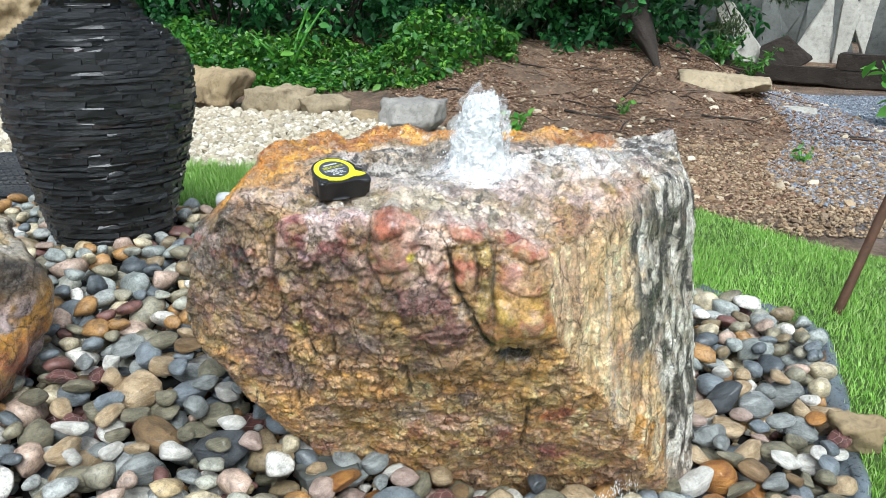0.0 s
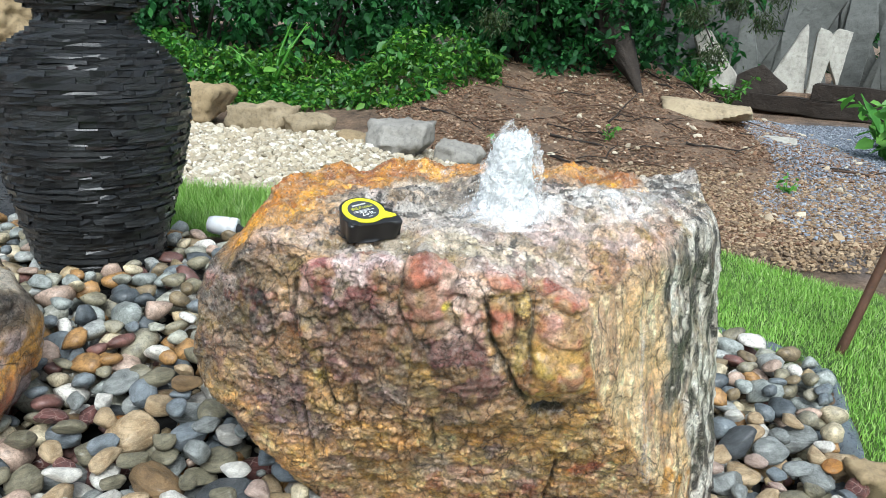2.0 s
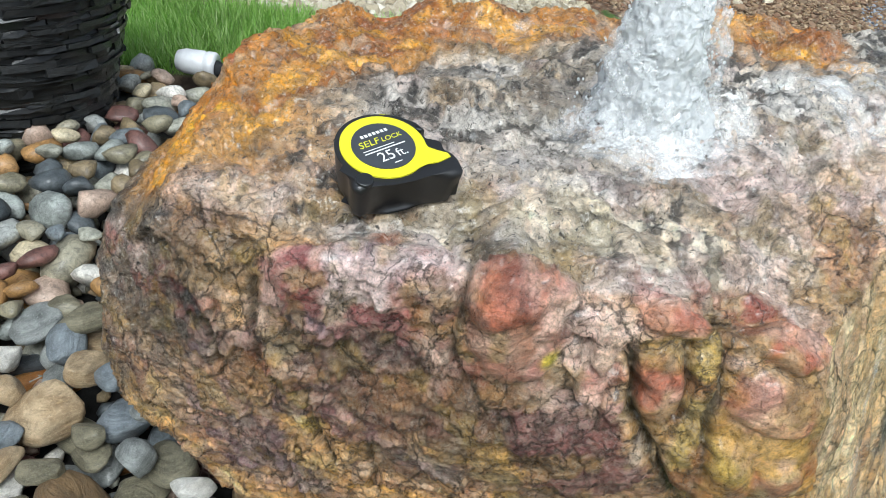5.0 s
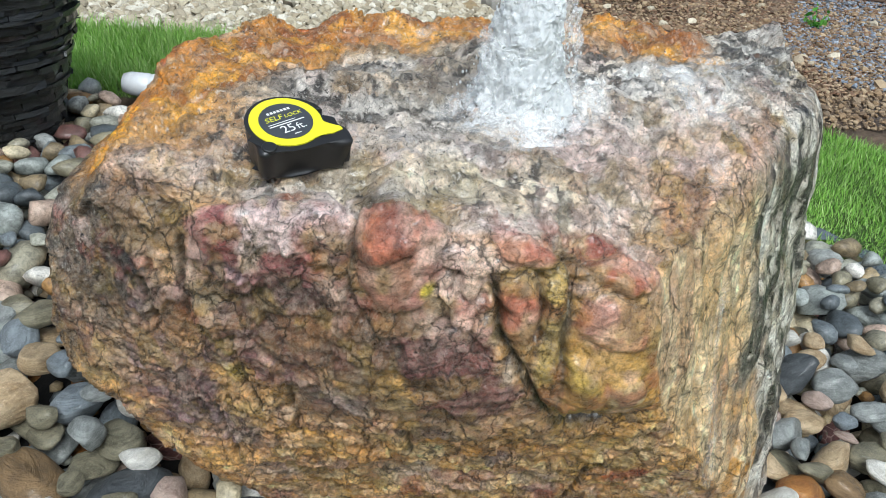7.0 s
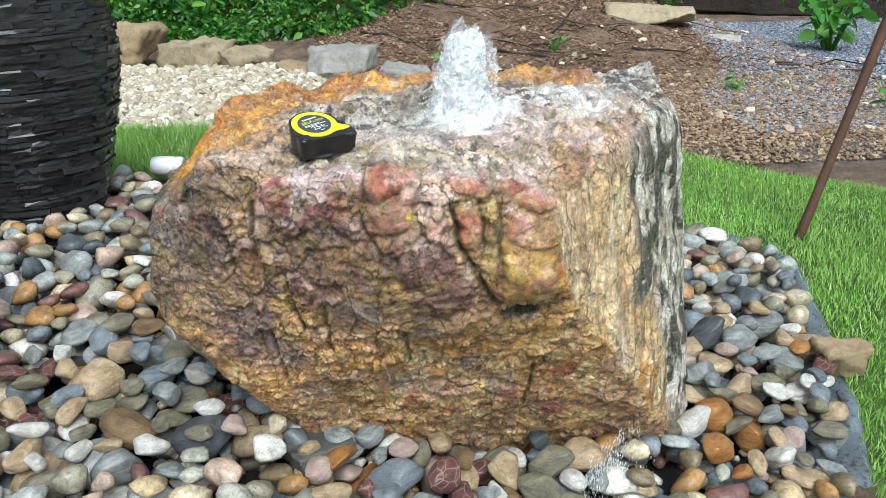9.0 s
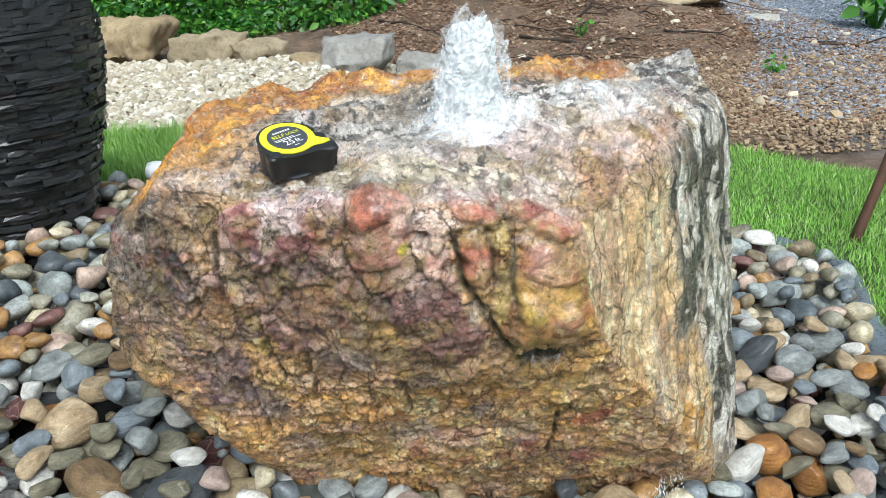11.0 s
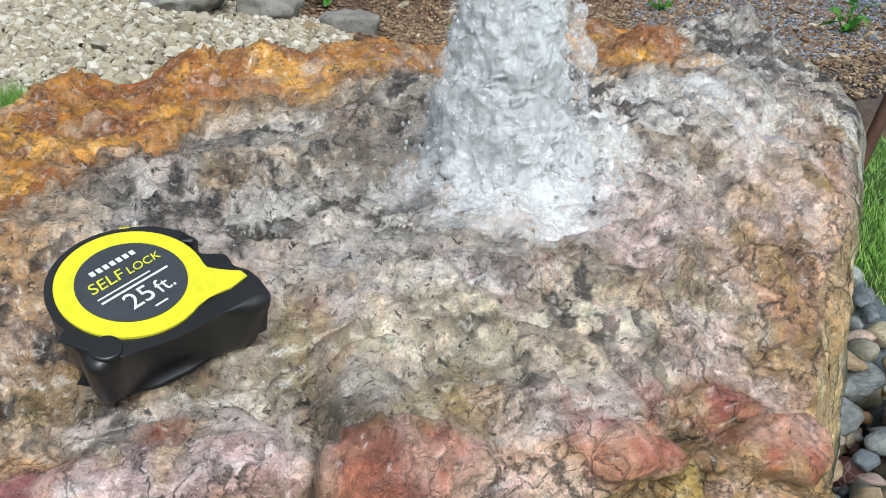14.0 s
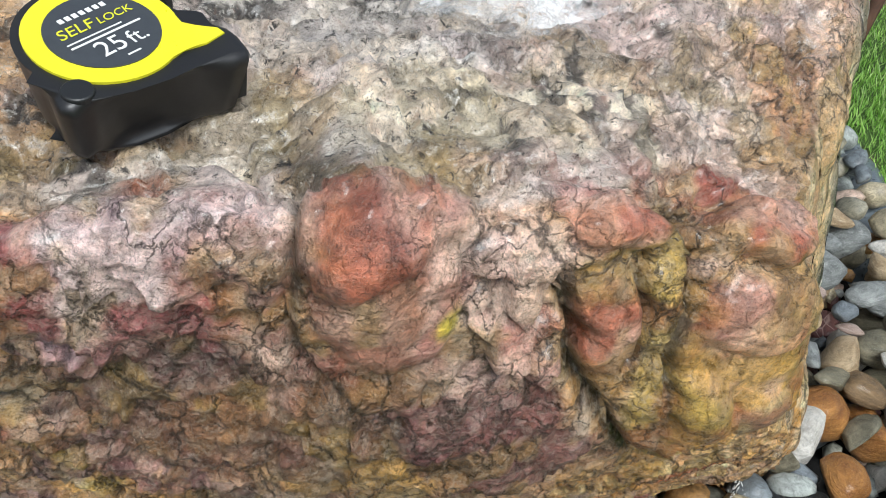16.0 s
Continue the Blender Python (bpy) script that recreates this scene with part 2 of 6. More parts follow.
PEBBLE = {
    "grey": pebble_mat("grey_pebble", lin("a3a6a2"), lin("5f6361")),
    "blue-grey": pebble_mat("blue_pebble", lin("8d959a"), lin("5c6368")),
    "olive-grey": pebble_mat("olive_pebble", lin("938c74"), lin("514d3c")),
    "tan": pebble_mat("tan_pebble", lin("cbb491"), lin("8f7450")),
    "white": pebble_mat("white_pebble", lin("e6e2d8"), lin("b4aea2")),
    "rust-orange": pebble_mat("rust_pebble", lin("b5803f"), lin("7d4a1e")),
    "maroon": pebble_mat("maroon_pebble", lin("7c4f48"), lin("452c2b"), lin("b59a90")),
    "pinkish": pebble_mat("pink_pebble", lin("c0aa9c"), lin("8f776b")),
    "dark slate": pebble_mat("slate_pebble", lin("53575a"), lin("2e3133")),
    "brown": pebble_mat("brown_pebble", lin("8f7450"), lin("55422c")),
}
PEBBLE_SHARE = [("grey", 0.2), ("blue-grey", 0.1), ("olive-grey", 0.19), ("tan", 0.17), ("white", 0.13), ("rust-orange", 0.05),
                ("maroon", 0.03), ("pinkish", 0.07), ("dark slate", 0.03), ("brown", 0.03)]


def mixed_pebbles():
    k = Mat("mixed_pebbles", 0.5, coat=0.2)
    r = k.island()
    co = k.shifted(r)
    tones = ["9ba09a", "747b7e", "8a836c", "bfa982", "e0dbd0", "a8804e", "75524a", "b8a08e", "575d60", "847458", "a3a293", "cdbf9f", "aeb0aa", "96907c"]
    c = k.ramp(r, [(i / len(tones), lin(t)) for i, t in enumerate(tones)], True)
    big = k.noise(30, 4, 0.6, co=co, distort=0.5)
    fine = k.noise(400, 3, 0.7, co=co)
    c = k.mix(1.0, c, k.ramp(big, [(0.35, 0.5), (0.6, 1.05)]), "MULTIPLY")
    c = k.mix(1.0, c, k.ramp(k.noise(110, 5, 0.75, co=co, distort=1.0), [(0.3, 0.42), (0.5, 1.0), (0.7, 1.35)]), "MULTIPLY")
    c = k.mix(k.ramp(fine, [(0.28, 0.5), (0.42, 0.0)]), c, (0.05, 0.045, 0.04))
    k.set("Base Color", c)
    k.set("Normal", k.bump(fine, 0.5, 0.0018, k.bump(k.noise(90, 4, 0.7, co=co), 0.4, 0.005)))
    return k.m


def chips_mat(name, tones, rough=0.8, scale=300):
    k = Mat(name, rough)
    r = k.island()
    c = k.ramp(r, [(i / len(tones), lin(t)) for i, t in enumerate(tones)])
    f = k.noise(scale, 3, 0.7, co=k.shifted(r))
    k.set("Base Color", k.mix(1.0, c, k.ramp(f, [(0.25, 0.6), (0.65, 1.0)]), "MULTIPLY"))
    k.set("Normal", k.bump(f, 0.4, 0.002))
    return k.m


def leaf_mat(name, tones, rough=0.45, gain=0.35):
    k = Mat(name, rough)
    r = k.island()
    c = k.ramp(r, [(i / max(1, len(tones) - 1), lin(t)) for i, t in enumerate(tones)])
    patch = k.noise(1.7, 3)
    c = k.mix(1.0, c, k.ramp(patch, [(0.3, 0.7), (0.7, 1.15)]), "MULTIPLY")
    k.set("Base Color", c)
    t = k.nt.nodes.new("ShaderNodeBsdfTranslucent")
    k.put(t.inputs["Color"], c)
    m = k.nt.nodes.new("ShaderNodeMixShader")
    m.inputs[0].default_value = gain
    out = k.nt.nodes["Material Output"]
    k.nt.links.new(k.b.outputs[0], m.inputs[1])
    k.nt.links.new(t.outputs[0], m.inputs[2])
    k.nt.links.new(m.outputs[0], out.inputs["Surface"])
    return k.m


def plain(name, colour, rough=0.4, metal=0.0, grain=60.0, depth=0.0006, coat=0.0):
    """A made surface with slight unevenness and handling marks."""
    k = Mat(name, rough, metal, coat=coat)
    n = k.noise(grain, 4, 0.65)
    k.set("Base Color", k.ramp(n, [(0.25, tuple(v * 0.8 for v in colour)), (0.7, colour)]))
    k.set("Roughness", k.ramp(k.noise(grain * 0.2, 4), [(0.3, rough * 0.75), (0.7, min(1, rough * 1.3))]))
    k.set("Normal", k.bump(n, 0.3, depth))
    return k.m


def boulder_mat():
    """The wet petrified-looking boulder: mineral zones from its own colour layer, with grain, specks, hairline cracks,
    painted ledge shade and a film of water.
    """
    k = Mat("wet_mottled_rock", 0.4, coat=0.4)
    k.set("Coat Roughness", 0.12)
    base = k.attribute("mineral")
    split = k.nt.nodes.new("ShaderNodeSeparateColor")
    k.put(split.inputs[0], k.attribute("wear"))
    joints, specks = split.outputs[0], split.outputs[1]
    tint = k.nt.nodes.new("ShaderNodeTexNoise")
    tint.inputs["Scale"].default_value = 30
    tint.inputs["Detail"].default_value = 6
    tint.inputs["Roughness"].default_value = 0.65
    k.put(tint.inputs["Vector"], k.co)
    warp = k.nt.nodes.new("ShaderNodeVectorMath")
    warp.operation = "MULTIPLY_ADD"
    k.put(warp.inputs[0], tint.outputs["Color"])
    warp.inputs[1].default_value = (0.03, 0.03, 0.03)
    k.put(warp.inputs[2], k.co)
    bent = warp.outputs[0]
    finest = k.noise(900, 4, 0.7)
    fine = k.noise(280, 5, 0.75, distort=0.3)
    mid = k.noise(75, 6, 0.7, co=k.stretched(0.8, 0.8, 1.5, bent))
    big = k.noise(26, 5, 0.65, distort=0.8)
    c = k.mix(1.0, base, k.ramp(mid, [(0.3, 0.42), (0.47, 0.95), (0.7, 1.4)]), "MULTIPLY")
    c = k.mix(1.0, c, k.ramp(fine, [(0.3, 0.55), (0.48, 1.0), (0.68, 1.4)]), "MULTIPLY")
    c = k.mix(k.ramp(big, [(0.56, 0.0), (0.68, 0.35)]), c, k.mix(0.5, base, lin("d9ccb8")))
    c = k.mix(k.ramp(k.noise(40, 6, 0.7, distort=1.5), [(0.57, 0.0), (0.66, 0.4)]), c, k.mix(0.6, base, lin("8f4f1c")))
    c = k.mix(k.math("MULTIPLY", k.ramp(k.noise(230, 4, 0.7, co=bent), [(0.57, 0.0), (0.64, 0.55)]), specks), c, lin("e2dcd0"))
    c = k.mix(k.math("MULTIPLY", k.ramp(k.noise(190, 5, 0.75, distort=0.8), [(0.37, 0.95), (0.43, 0.0)]), specks), c, lin("231f1b"))
    c = k.mix(k.ramp(finest, [(0.34, 0.45), (0.44, 0.0)]), c, lin("2c231a"))
    c = k.mix(k.ramp(finest, [(0.6, 0.0), (0.7, 0.35)]), c, lin("e6e0d4"))

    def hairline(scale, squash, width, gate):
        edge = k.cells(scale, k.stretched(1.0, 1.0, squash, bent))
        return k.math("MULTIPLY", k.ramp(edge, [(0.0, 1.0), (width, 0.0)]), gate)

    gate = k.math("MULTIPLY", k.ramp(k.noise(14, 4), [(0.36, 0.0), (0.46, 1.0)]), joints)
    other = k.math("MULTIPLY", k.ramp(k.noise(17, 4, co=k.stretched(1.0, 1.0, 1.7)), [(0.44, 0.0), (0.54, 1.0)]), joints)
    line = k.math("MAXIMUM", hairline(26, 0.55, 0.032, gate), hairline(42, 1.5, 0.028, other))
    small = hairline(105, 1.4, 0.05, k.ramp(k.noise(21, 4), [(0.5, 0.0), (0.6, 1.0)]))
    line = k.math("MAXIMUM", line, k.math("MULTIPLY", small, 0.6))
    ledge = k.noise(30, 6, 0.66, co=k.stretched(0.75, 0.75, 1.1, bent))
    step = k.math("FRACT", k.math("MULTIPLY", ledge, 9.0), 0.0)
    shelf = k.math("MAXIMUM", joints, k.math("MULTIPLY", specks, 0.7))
    # shadow lines at the ledge drops painted dark, upper steps painted paler
    lip_shade = k.math("MULTIPLY", k.ramp(step, [(0.0, 1.0), (0.09, 0.0), (0.95, 0.0), (1.0, 1.0)]), k.math("MULTIPLY", shelf, k.ramp(k.noise(40, 4), [(0.45, 0.0), (0.55, 1.0)])))
    c = k.mix(k.math("MULTIPLY", lip_shade, 0.75), c, lin("20160e"))
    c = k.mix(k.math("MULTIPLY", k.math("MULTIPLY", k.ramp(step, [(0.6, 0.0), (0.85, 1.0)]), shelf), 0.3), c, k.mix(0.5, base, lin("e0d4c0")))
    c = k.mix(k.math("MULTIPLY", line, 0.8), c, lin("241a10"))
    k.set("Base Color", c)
    k.set("Roughness", k.ramp(fine, [(0.3, 0.2), (0.7, 0.5)]))
    h = k.math("ADD", k.math("MULTIPLY", mid, 0.55), k.math("MULTIPLY", fine, 0.4))
    h = k.math("ADD", h, k.math("MULTIPLY", k.math("MULTIPLY", step, 0.42), shelf))
    nrm = k.bump(h, 0.7, 0.008)
    nrm = k.bump(finest, 0.5, 0.0012, nrm)
    nrm = k.bump(k.math("MULTIPLY", line, -1.0), 0.7, 0.003, nrm)
    k.set("Normal", nrm)
    return k.m


def soil_mat():
    k = Mat("soil", 0.9)
    base = k.attribute("zone")
    f = k.noise(45, 8, 0.75)
    g = k.noise(4, 4, 0.6)
    c = k.mix(1.0, base, k.ramp(f, [(0.28, 0.45), (0.55, 1.0), (0.8, 1.5)]), "MULTIPLY")
    c = k.mix(1.0, c, k.ramp(g, [(0.35, 0.6), (0.65, 1.2)]), "MULTIPLY")
    c = k.mix(1.0, c, k.ramp(k.noise(13, 6, 0.7), [(0.35, 0.65), (0.62, 1.2)]), "MULTIPLY")
    k.set("Base Color", c)
    k.set("Normal", k.bump(f, 1.0, 0.03))
    return k.m


def slate_mat():
    k = Mat("wet_black_slate", 0.4, coat=0.5)
    k.set("Coat Roughness", 0.2)
    r = k.random()
    co = k.shifted(r)
    n = k.noise(60, 5, 0.7, co=k.stretched(1, 1, 3.5, co))
    c = k.ramp(n, [(0.3, lin("07090a")), (0.6, lin("101416")), (0.8, lin("22282c"))])
    c = k.mix(k.ramp(r, [(0.86, 0.0), (0.9, 0.5)]), c, lin("43302b"))
    k.set("Base Color", c)
    k.set("Roughness", k.ramp(n, [(0.3, 0.25), (0.7, 0.6)]))
    k.set("Normal", k.bump(n, 1.0, 0.008, k.bump(k.noise(240, 4, 0.7), 0.6, 0.002)))
    return k.m


def foam_mat():
    """Aerated water: white where the air is, clearer in small patches."""
    k = Mat("aerated_water", 0.4, spec=0.3)
    n = k.noise(190, 6, 0.75, co=k.stretched(1.0, 1.0, 0.45), distort=0.8)
    k.set("Base Color", k.ramp(n, [(0.3, (0.64, 0.68, 0.70)), (0.46, (0.83, 0.85, 0.85)), (0.6, (0.93, 0.935, 0.93))]))
    k.set("Transmission Weight", k.ramp(n, [(0.38, 0.4), (0.5, 0.02)]))
    k.set("IOR", 1.25)
    k.set("Normal", k.bump(n, 0.8, 0.004, k.bump(k.cells(330, feature="F1"), 0.5, 0.002)))
    t = k.nt.nodes.new("ShaderNodeBsdfTranslucent")
    t.inputs["Color"].default_value = (0.98, 0.985, 0.99, 1)
    m = k.nt.nodes.new("ShaderNodeMixShader")
    m.inputs[0].default_value = 0.25
    out = k.nt.nodes["Material Output"]
    k.nt.links.new(k.b.outputs[0], m.inputs[1])
    k.nt.links.new(t.outputs[0], m.inputs[2])
    k.nt.links.new(m.outputs[0], out.inputs["Surface"])
    return k.m


def film_mat(name, along, scale, low, high):
    """A thin film of water over stone: clear, broken to white where it tumbles. The layer 'cover' says how much water runs."""
    k = Mat(name, 0.12)
    n = k.noise(scale, 6, 0.72, co=k.stretched(*along), distort=0.5)
    bubbles = k.cells(420, feature="F1")
    k.set("Base Color", (0.93, 0.93, 0.92))
    k.set("Normal", k.bump(n, 0.6, 0.004, k.bump(bubbles, 0.4, 0.001)))
    clear = k.nt.nodes.new("ShaderNodeBsdfTransparent")
    mix = k.nt.nodes.new("ShaderNodeMixShader")
    split = k.nt.nodes.new("ShaderNodeSeparateColor")
    k.put(split.inputs[0], k.attribute("cover"))
    wet = k.math("ADD", n, k.math("MULTIPLY", k.math("SUBTRACT", split.outputs[0], 0.5), 0.5))
    k.put(mix.inputs[0], k.math("MULTIPLY", k.math("MULTIPLY", k.ramp(wet, [(low, 0.0), (high, 0.85)]), split.outputs[0]), k.ramp(bubbles, [(0.2, 1.0), (0.8, 0.6)])))
    k.nt.links.new(clear.outputs[0], mix.inputs[1])
    k.nt.links.new(k.b.outputs[0], mix.inputs[2])
    k.nt.links.new(mix.outputs[0], k.nt.nodes["Material Output"].inputs["Surface"])
    return k.m


ROCK, SOIL, SLATE, FOAM = boulder_mat(), soil_mat(), slate_mat(), foam_mat()
FALL = film_mat("falling_film", (1.0, 1.0, 0.16), 46, 0.5, 0.76)
FROTH = film_mat("froth_film", (1.0, 1.0, 1.0), 26, 0.5, 0.7)
LIMESTONE = stone_mat("weathered_limestone", lin("9c8d72"), lin("655841"), 0.85, 16, relief=0.008)
SANDSTONE = stone_mat("yellow_sandstone", lin("a08d6c"), lin("6a573c"), 0.85, 16, relief=0.008)
GREYSTONE = stone_mat("grey_fieldstone", lin("96928a"), lin("625f58"), 0.85, 16, relief=0.008)
FLAG_PALE = stone_mat("pale_flagstone", lin("aaa79d"), lin("7b776c"), 0.8, 9, relief=0.008)
FLAG_GREY = stone_mat("grey_flagstone", lin("5c5e5a"), lin("33352f"), 0.65, 9, relief=0.008)
FLAG_TAN = stone_mat("tan_flagstone", lin("b0a083"), lin("7d6e54"), 0.8, 9, relief=0.01)
PALESTONES = chips_mat("bank_pebbles", ["a3937b", "c2b398", "8f8069", "d6cab2"])
BARK = stone_mat("dark_bark", lin("332a22"), lin("17130f"), 0.9, 30, relief=0.012)
TIMBER = stone_mat("old_timber", lin("5a5347"), lin("302b24"), 0.85, 25, relief=0.008)
RUST = stone_mat("rusty_steel", lin("5e4130"), lin("38271e"), 0.7, 60, relief=0.002)
LIMECHIPS = chips_mat("limestone_chips", ["8a7f69", "c2b79d", "aa9c82", "d3cab6", "9d9078", "c6bba3", "8f846e", "dcd5c4"])
BLUECHIPS = chips_mat("blue_gravel", ["5c6470", "8f99a6", "767e8a", "b4bac2", "555b64", "a0a7b0", "7e838c"])
MULCH = chips_mat("bark_bits", ["5c4433", "8a6a50", "6d5240", "a3866a", "4a3528", "b89f84", "7c5d46"], 0.9)
GRASS = leaf_mat("lawn_grass", ["6fa238", "98c858", "82b445", "b4d874", "8ebc50", "cbe298"])
HEDGE = leaf_mat("hedge_leaves", ["102f17", "24602b", "153f1e", "44883f", "1c4f25"], 0.6)
WEED = leaf_mat("weed_leaves", ["3f7d28", "64a23c", "4d8d2e", "86b955"])
EVERGREEN = leaf_mat("juniper_sprays", ["25351a", "3a4c24", "2d3f1e", "4b5a2c"], 0.6, 0.2)
BLACK_PLASTIC = plain("black_plastic", (0.016, 0.017, 0.018), 0.38)
BLACK_RUBBER = plain("black_rubber", (0.012, 0.012, 0.013), 0.45, coat=0.2)
YELLOW = plain("yellow_plastic", lin("e6e02a"), 0.35, grain=120, depth=0.0002)
LABEL_GREY = plain("grey_label", lin("3f4348"), 0.4, grain=200, depth=0.0001)
PRINT_WHITE = plain("white_print", (0.8, 0.8, 0.78), 0.5, grain=200, depth=0.0)
PRINT_YELLOW = plain("yellow_print", lin("dfe032"), 0.5, grain=200, depth=0.0)
WHITE_PVC = plain("white_pvc", (0.78, 0.79, 0.8), 0.3, grain=40, depth=0.0003, coat=0.2)
LINER = stone_mat("pond_liner", lin("6c757b"), lin("111416"), 0.3, 40, coat=0.4, relief=0.004)


# ---------------------------------------------------------------- ground
def soil_colour(x, y):
    """Soil tone by place: brown earth, pale bed under the chips, green under the grass, blue-grey on the drive, gap
    shade painted near black under the pebbles.
    """
    c = np.tile(np.array(lin("8c745e")), (len(x), 1))

    def lay(w, tone):
        nonlocal c
        c = c * (1 - w[:, None]) + np.array(lin(tone)) * w[:, None]

    p = np.stack([x, y, x * 0], 1)
    wob = 0.15 * fbm(p * 1.3, 3, 40)
    lay(smooth(1.65, 1.9, x + wob - 0.32 * (y - 4.0)) * smooth(7.5, 6.5, y) * smooth(2.7, 3.2, y), "6a7078")
    lay(smooth(0.75, 1.0, x) * smooth(3.0, 3.3, y + wob) * smooth(4.4, 3.9, y + wob) * 0.7, "917558")
    lay(in_chip_bed(x, y).astype(float), "b3a488")
    lay(in_lawn(x, y).astype(float), "5f8034")
    # near-black ground stands in for the shade in the gaps between pebbles
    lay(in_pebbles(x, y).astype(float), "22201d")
    return c


def in_chip_bed(x, y):
    return (y > 3.06 + 0.05 * np.sin(x * 5)) & (y < 4.62 - 0.28 * smooth(-0.9, 0.3, x) * 1.6 - 0.35 * smooth(0.1, 0.7, x)) & (x < 0.62 - 0.35 * (y - 3.1)) & (x > -3.2)


def in_lawn(x, y):
    front = (y < 0.42 + 0.1 * np.sin(x * 2.1)) & (x > -3.5) & (x < 4.5)
    left = (y > 2.5) & (y <= 3.06 + 0.05 * np.sin(x * 5)) & (x > -1.12) & (x < 0.75)
    right = (x > 0.45) & (y < 3.43 - 1.2 * np.minimum(x - 0.8, 0.95) + 0.05 * np.sin(x * 9)) & ~in_pebbles(x, y) & (x < 5) & ((x > edge_x(y) - 0.25 * smooth(2.05, 2.35, y) + 0.04) | (y > 2.35))
    return left | right | front


def edge_x(y):
    """Right-hand edge of the pebble bed."""
    return np.interp(y, [0.4, 1.3, 1.5, 1.72, 2.03, 2.3], [0.55, 0.77, 0.84, 0.89, 0.965, 0.95])


def in_pebbles(x, y):
    return (x < edge_x(y) - 0.25 * smooth(2.05, 2.35, y)) & (y < 2.47 - 0.25 * smooth(0.0, 0.9, x)) & (x > -1.75 + 0.15 * np.sin(y * 3)) & (y > 0.42 + 0.1 * np.sin(x * 2.1))


def build_ground():
    def axis(lo, hi, fine_lo, fine_hi, step):
        a = np.arange(fine_lo, fine_hi, step)
        out_hi = fine_hi + (hi - fine_hi) * np.linspace(0, 1, 40) ** 3
        out_lo = fine_lo - (fine_lo - lo) * np.linspace(0, 1, 40)[1:] ** 3
        return np.concatenate([out_lo[::-1], a, out_hi])
    xs, ys = axis(-150, 150, -3.5, 5.0, 0.035), axis(-150, 260, -0.8, 8.5, 0.035)
    gx, gy = np.meshgrid(xs, ys)
    x, y = gx.ravel(), gy.ravel()
    z = ground(x, y)
    p = np.stack([x, y, x * 0], 1)
    rough = smooth(3.0, 4.6, y) * (1 - smooth(1.4, 2.2, x)) * (y < 9)
    z = z + rough * (0.010 * fbm(p * 2.2, 4, 5) + 0.006 * fbm(p * 11, 3, 9)) + 0.005 * fbm(p * 6, 3, 3)
    z = z - 0.055 * in_pebbles(x, y) - 0.008 * in_chip_bed(x, y)
    nx = len(xs)
    i = (np.arange(len(ys) - 1)[:, None] * nx + np.arange(nx - 1)[None]).ravel()
    me = mesh_of("ground", np.stack([x, y, z], 1), np.stack([i, i + 1, i + nx + 1, i + nx], 1))
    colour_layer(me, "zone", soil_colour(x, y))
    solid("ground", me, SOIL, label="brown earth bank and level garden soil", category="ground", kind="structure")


build_ground()


# ---------------------------------------------------------------- boulders
def lattice(nx, ny, nz):
    """Points of a box surface on a whole-number lattice, and its quads."""
    quads = []

    def face(a, b, fix, at, flip):
        ua, ub = np.meshgrid(np.arange(a), np.arange(b), indexing="ij")
        ua, ub = ua.ravel(), ub.ravel()
        corners = []
        for da, db in ((0, 0), (1, 0), (1, 1), (0, 1)):
            q = [None] * 3
            rest = [n for n in range(3) if n != fix]
            q[rest[0]], q[rest[1]], q[fix] = ua + da, ub + db, np.full(len(ua), at)
            corners.append((q[0] * (ny + 1) + q[1]) * (nz + 1) + q[2])
        c = np.stack(corners, 1)
        quads.append(c[:, ::-1] if flip else c)

    face(nx, ny, 2, nz, False), face(nx, ny, 2, 0, True)
    face(nx, nz, 1, 0, False), face(nx, nz, 1, ny, True)
    face(ny, nz, 0, nx, False), face(ny, nz, 0, 0, True)
    quads = np.concatenate(quads)
    keys, inv = np.unique(quads, return_inverse=True)
    quads = inv.reshape(quads.shape)
    p = np.stack([keys // ((ny + 1) * (nz + 1)), keys // (nz + 1) % (ny + 1), keys % (nz + 1)], 1)
    return p / np.array([nx, ny, nz]) * 2 - 1, quads


def boulder_shape(planes, centre, half, step, k=0.012):
    """A solid cut by planes (normal, point), its edges rounded over about k. Returns points, quads and outward normals."""
    centre, half = np.array(centre), np.array(half)
    n = np.array([np.array(a, float) / np.linalg.norm(a) for a, _ in planes])
    d = np.array([float(np.dot(nn, np.array(b, float) - centre)) for nn, (_, b) in zip(n, planes)])
    p, quads = lattice(*[max(4, int(2 * h / step)) for h in half])
    way = p * half
    way /= np.linalg.norm(way, axis=1)[:, None]
    lo, hi = np.zeros(len(way)), np.full(len(way), 3.0)
    across = way @ n.T
    for _ in range(40):
        mid = (lo + hi) / 2
        e = (across * mid[:, None] - d) / k
        top = e.max(1)
        out = top + np.log(np.exp(e - top[:, None]).sum(1)) > 0
        hi, lo = np.where(out, mid, hi), np.where(out, lo, mid)
    e = (across * lo[:, None] - d) / k
    w = np.exp(e - e.max(1)[:, None])
    w /= w.sum(1)[:, None]
    nrm = w @ n
    nrm /= np.linalg.norm(nrm, axis=1)[:, None]
    return centre + way * lo[:, None], quads, nrm


def near_line(a, b, pts):
    """Distance in the plane (a, b) to a broken line."""
    best = np.full(len(a), 9.0)
    for (x0, z0), (x1, z1) in zip(pts, pts[1:]):
        dx, dz = x1 - x0, z1 - z0
        t = np.clip(((a - x0) * dx + (b - z0) * dz) / (dx * dx + dz * dz), 0, 1)
        best = np.minimum(best, np.hypot(a - x0 - t * dx, b - z0 - t * dz))
    return best


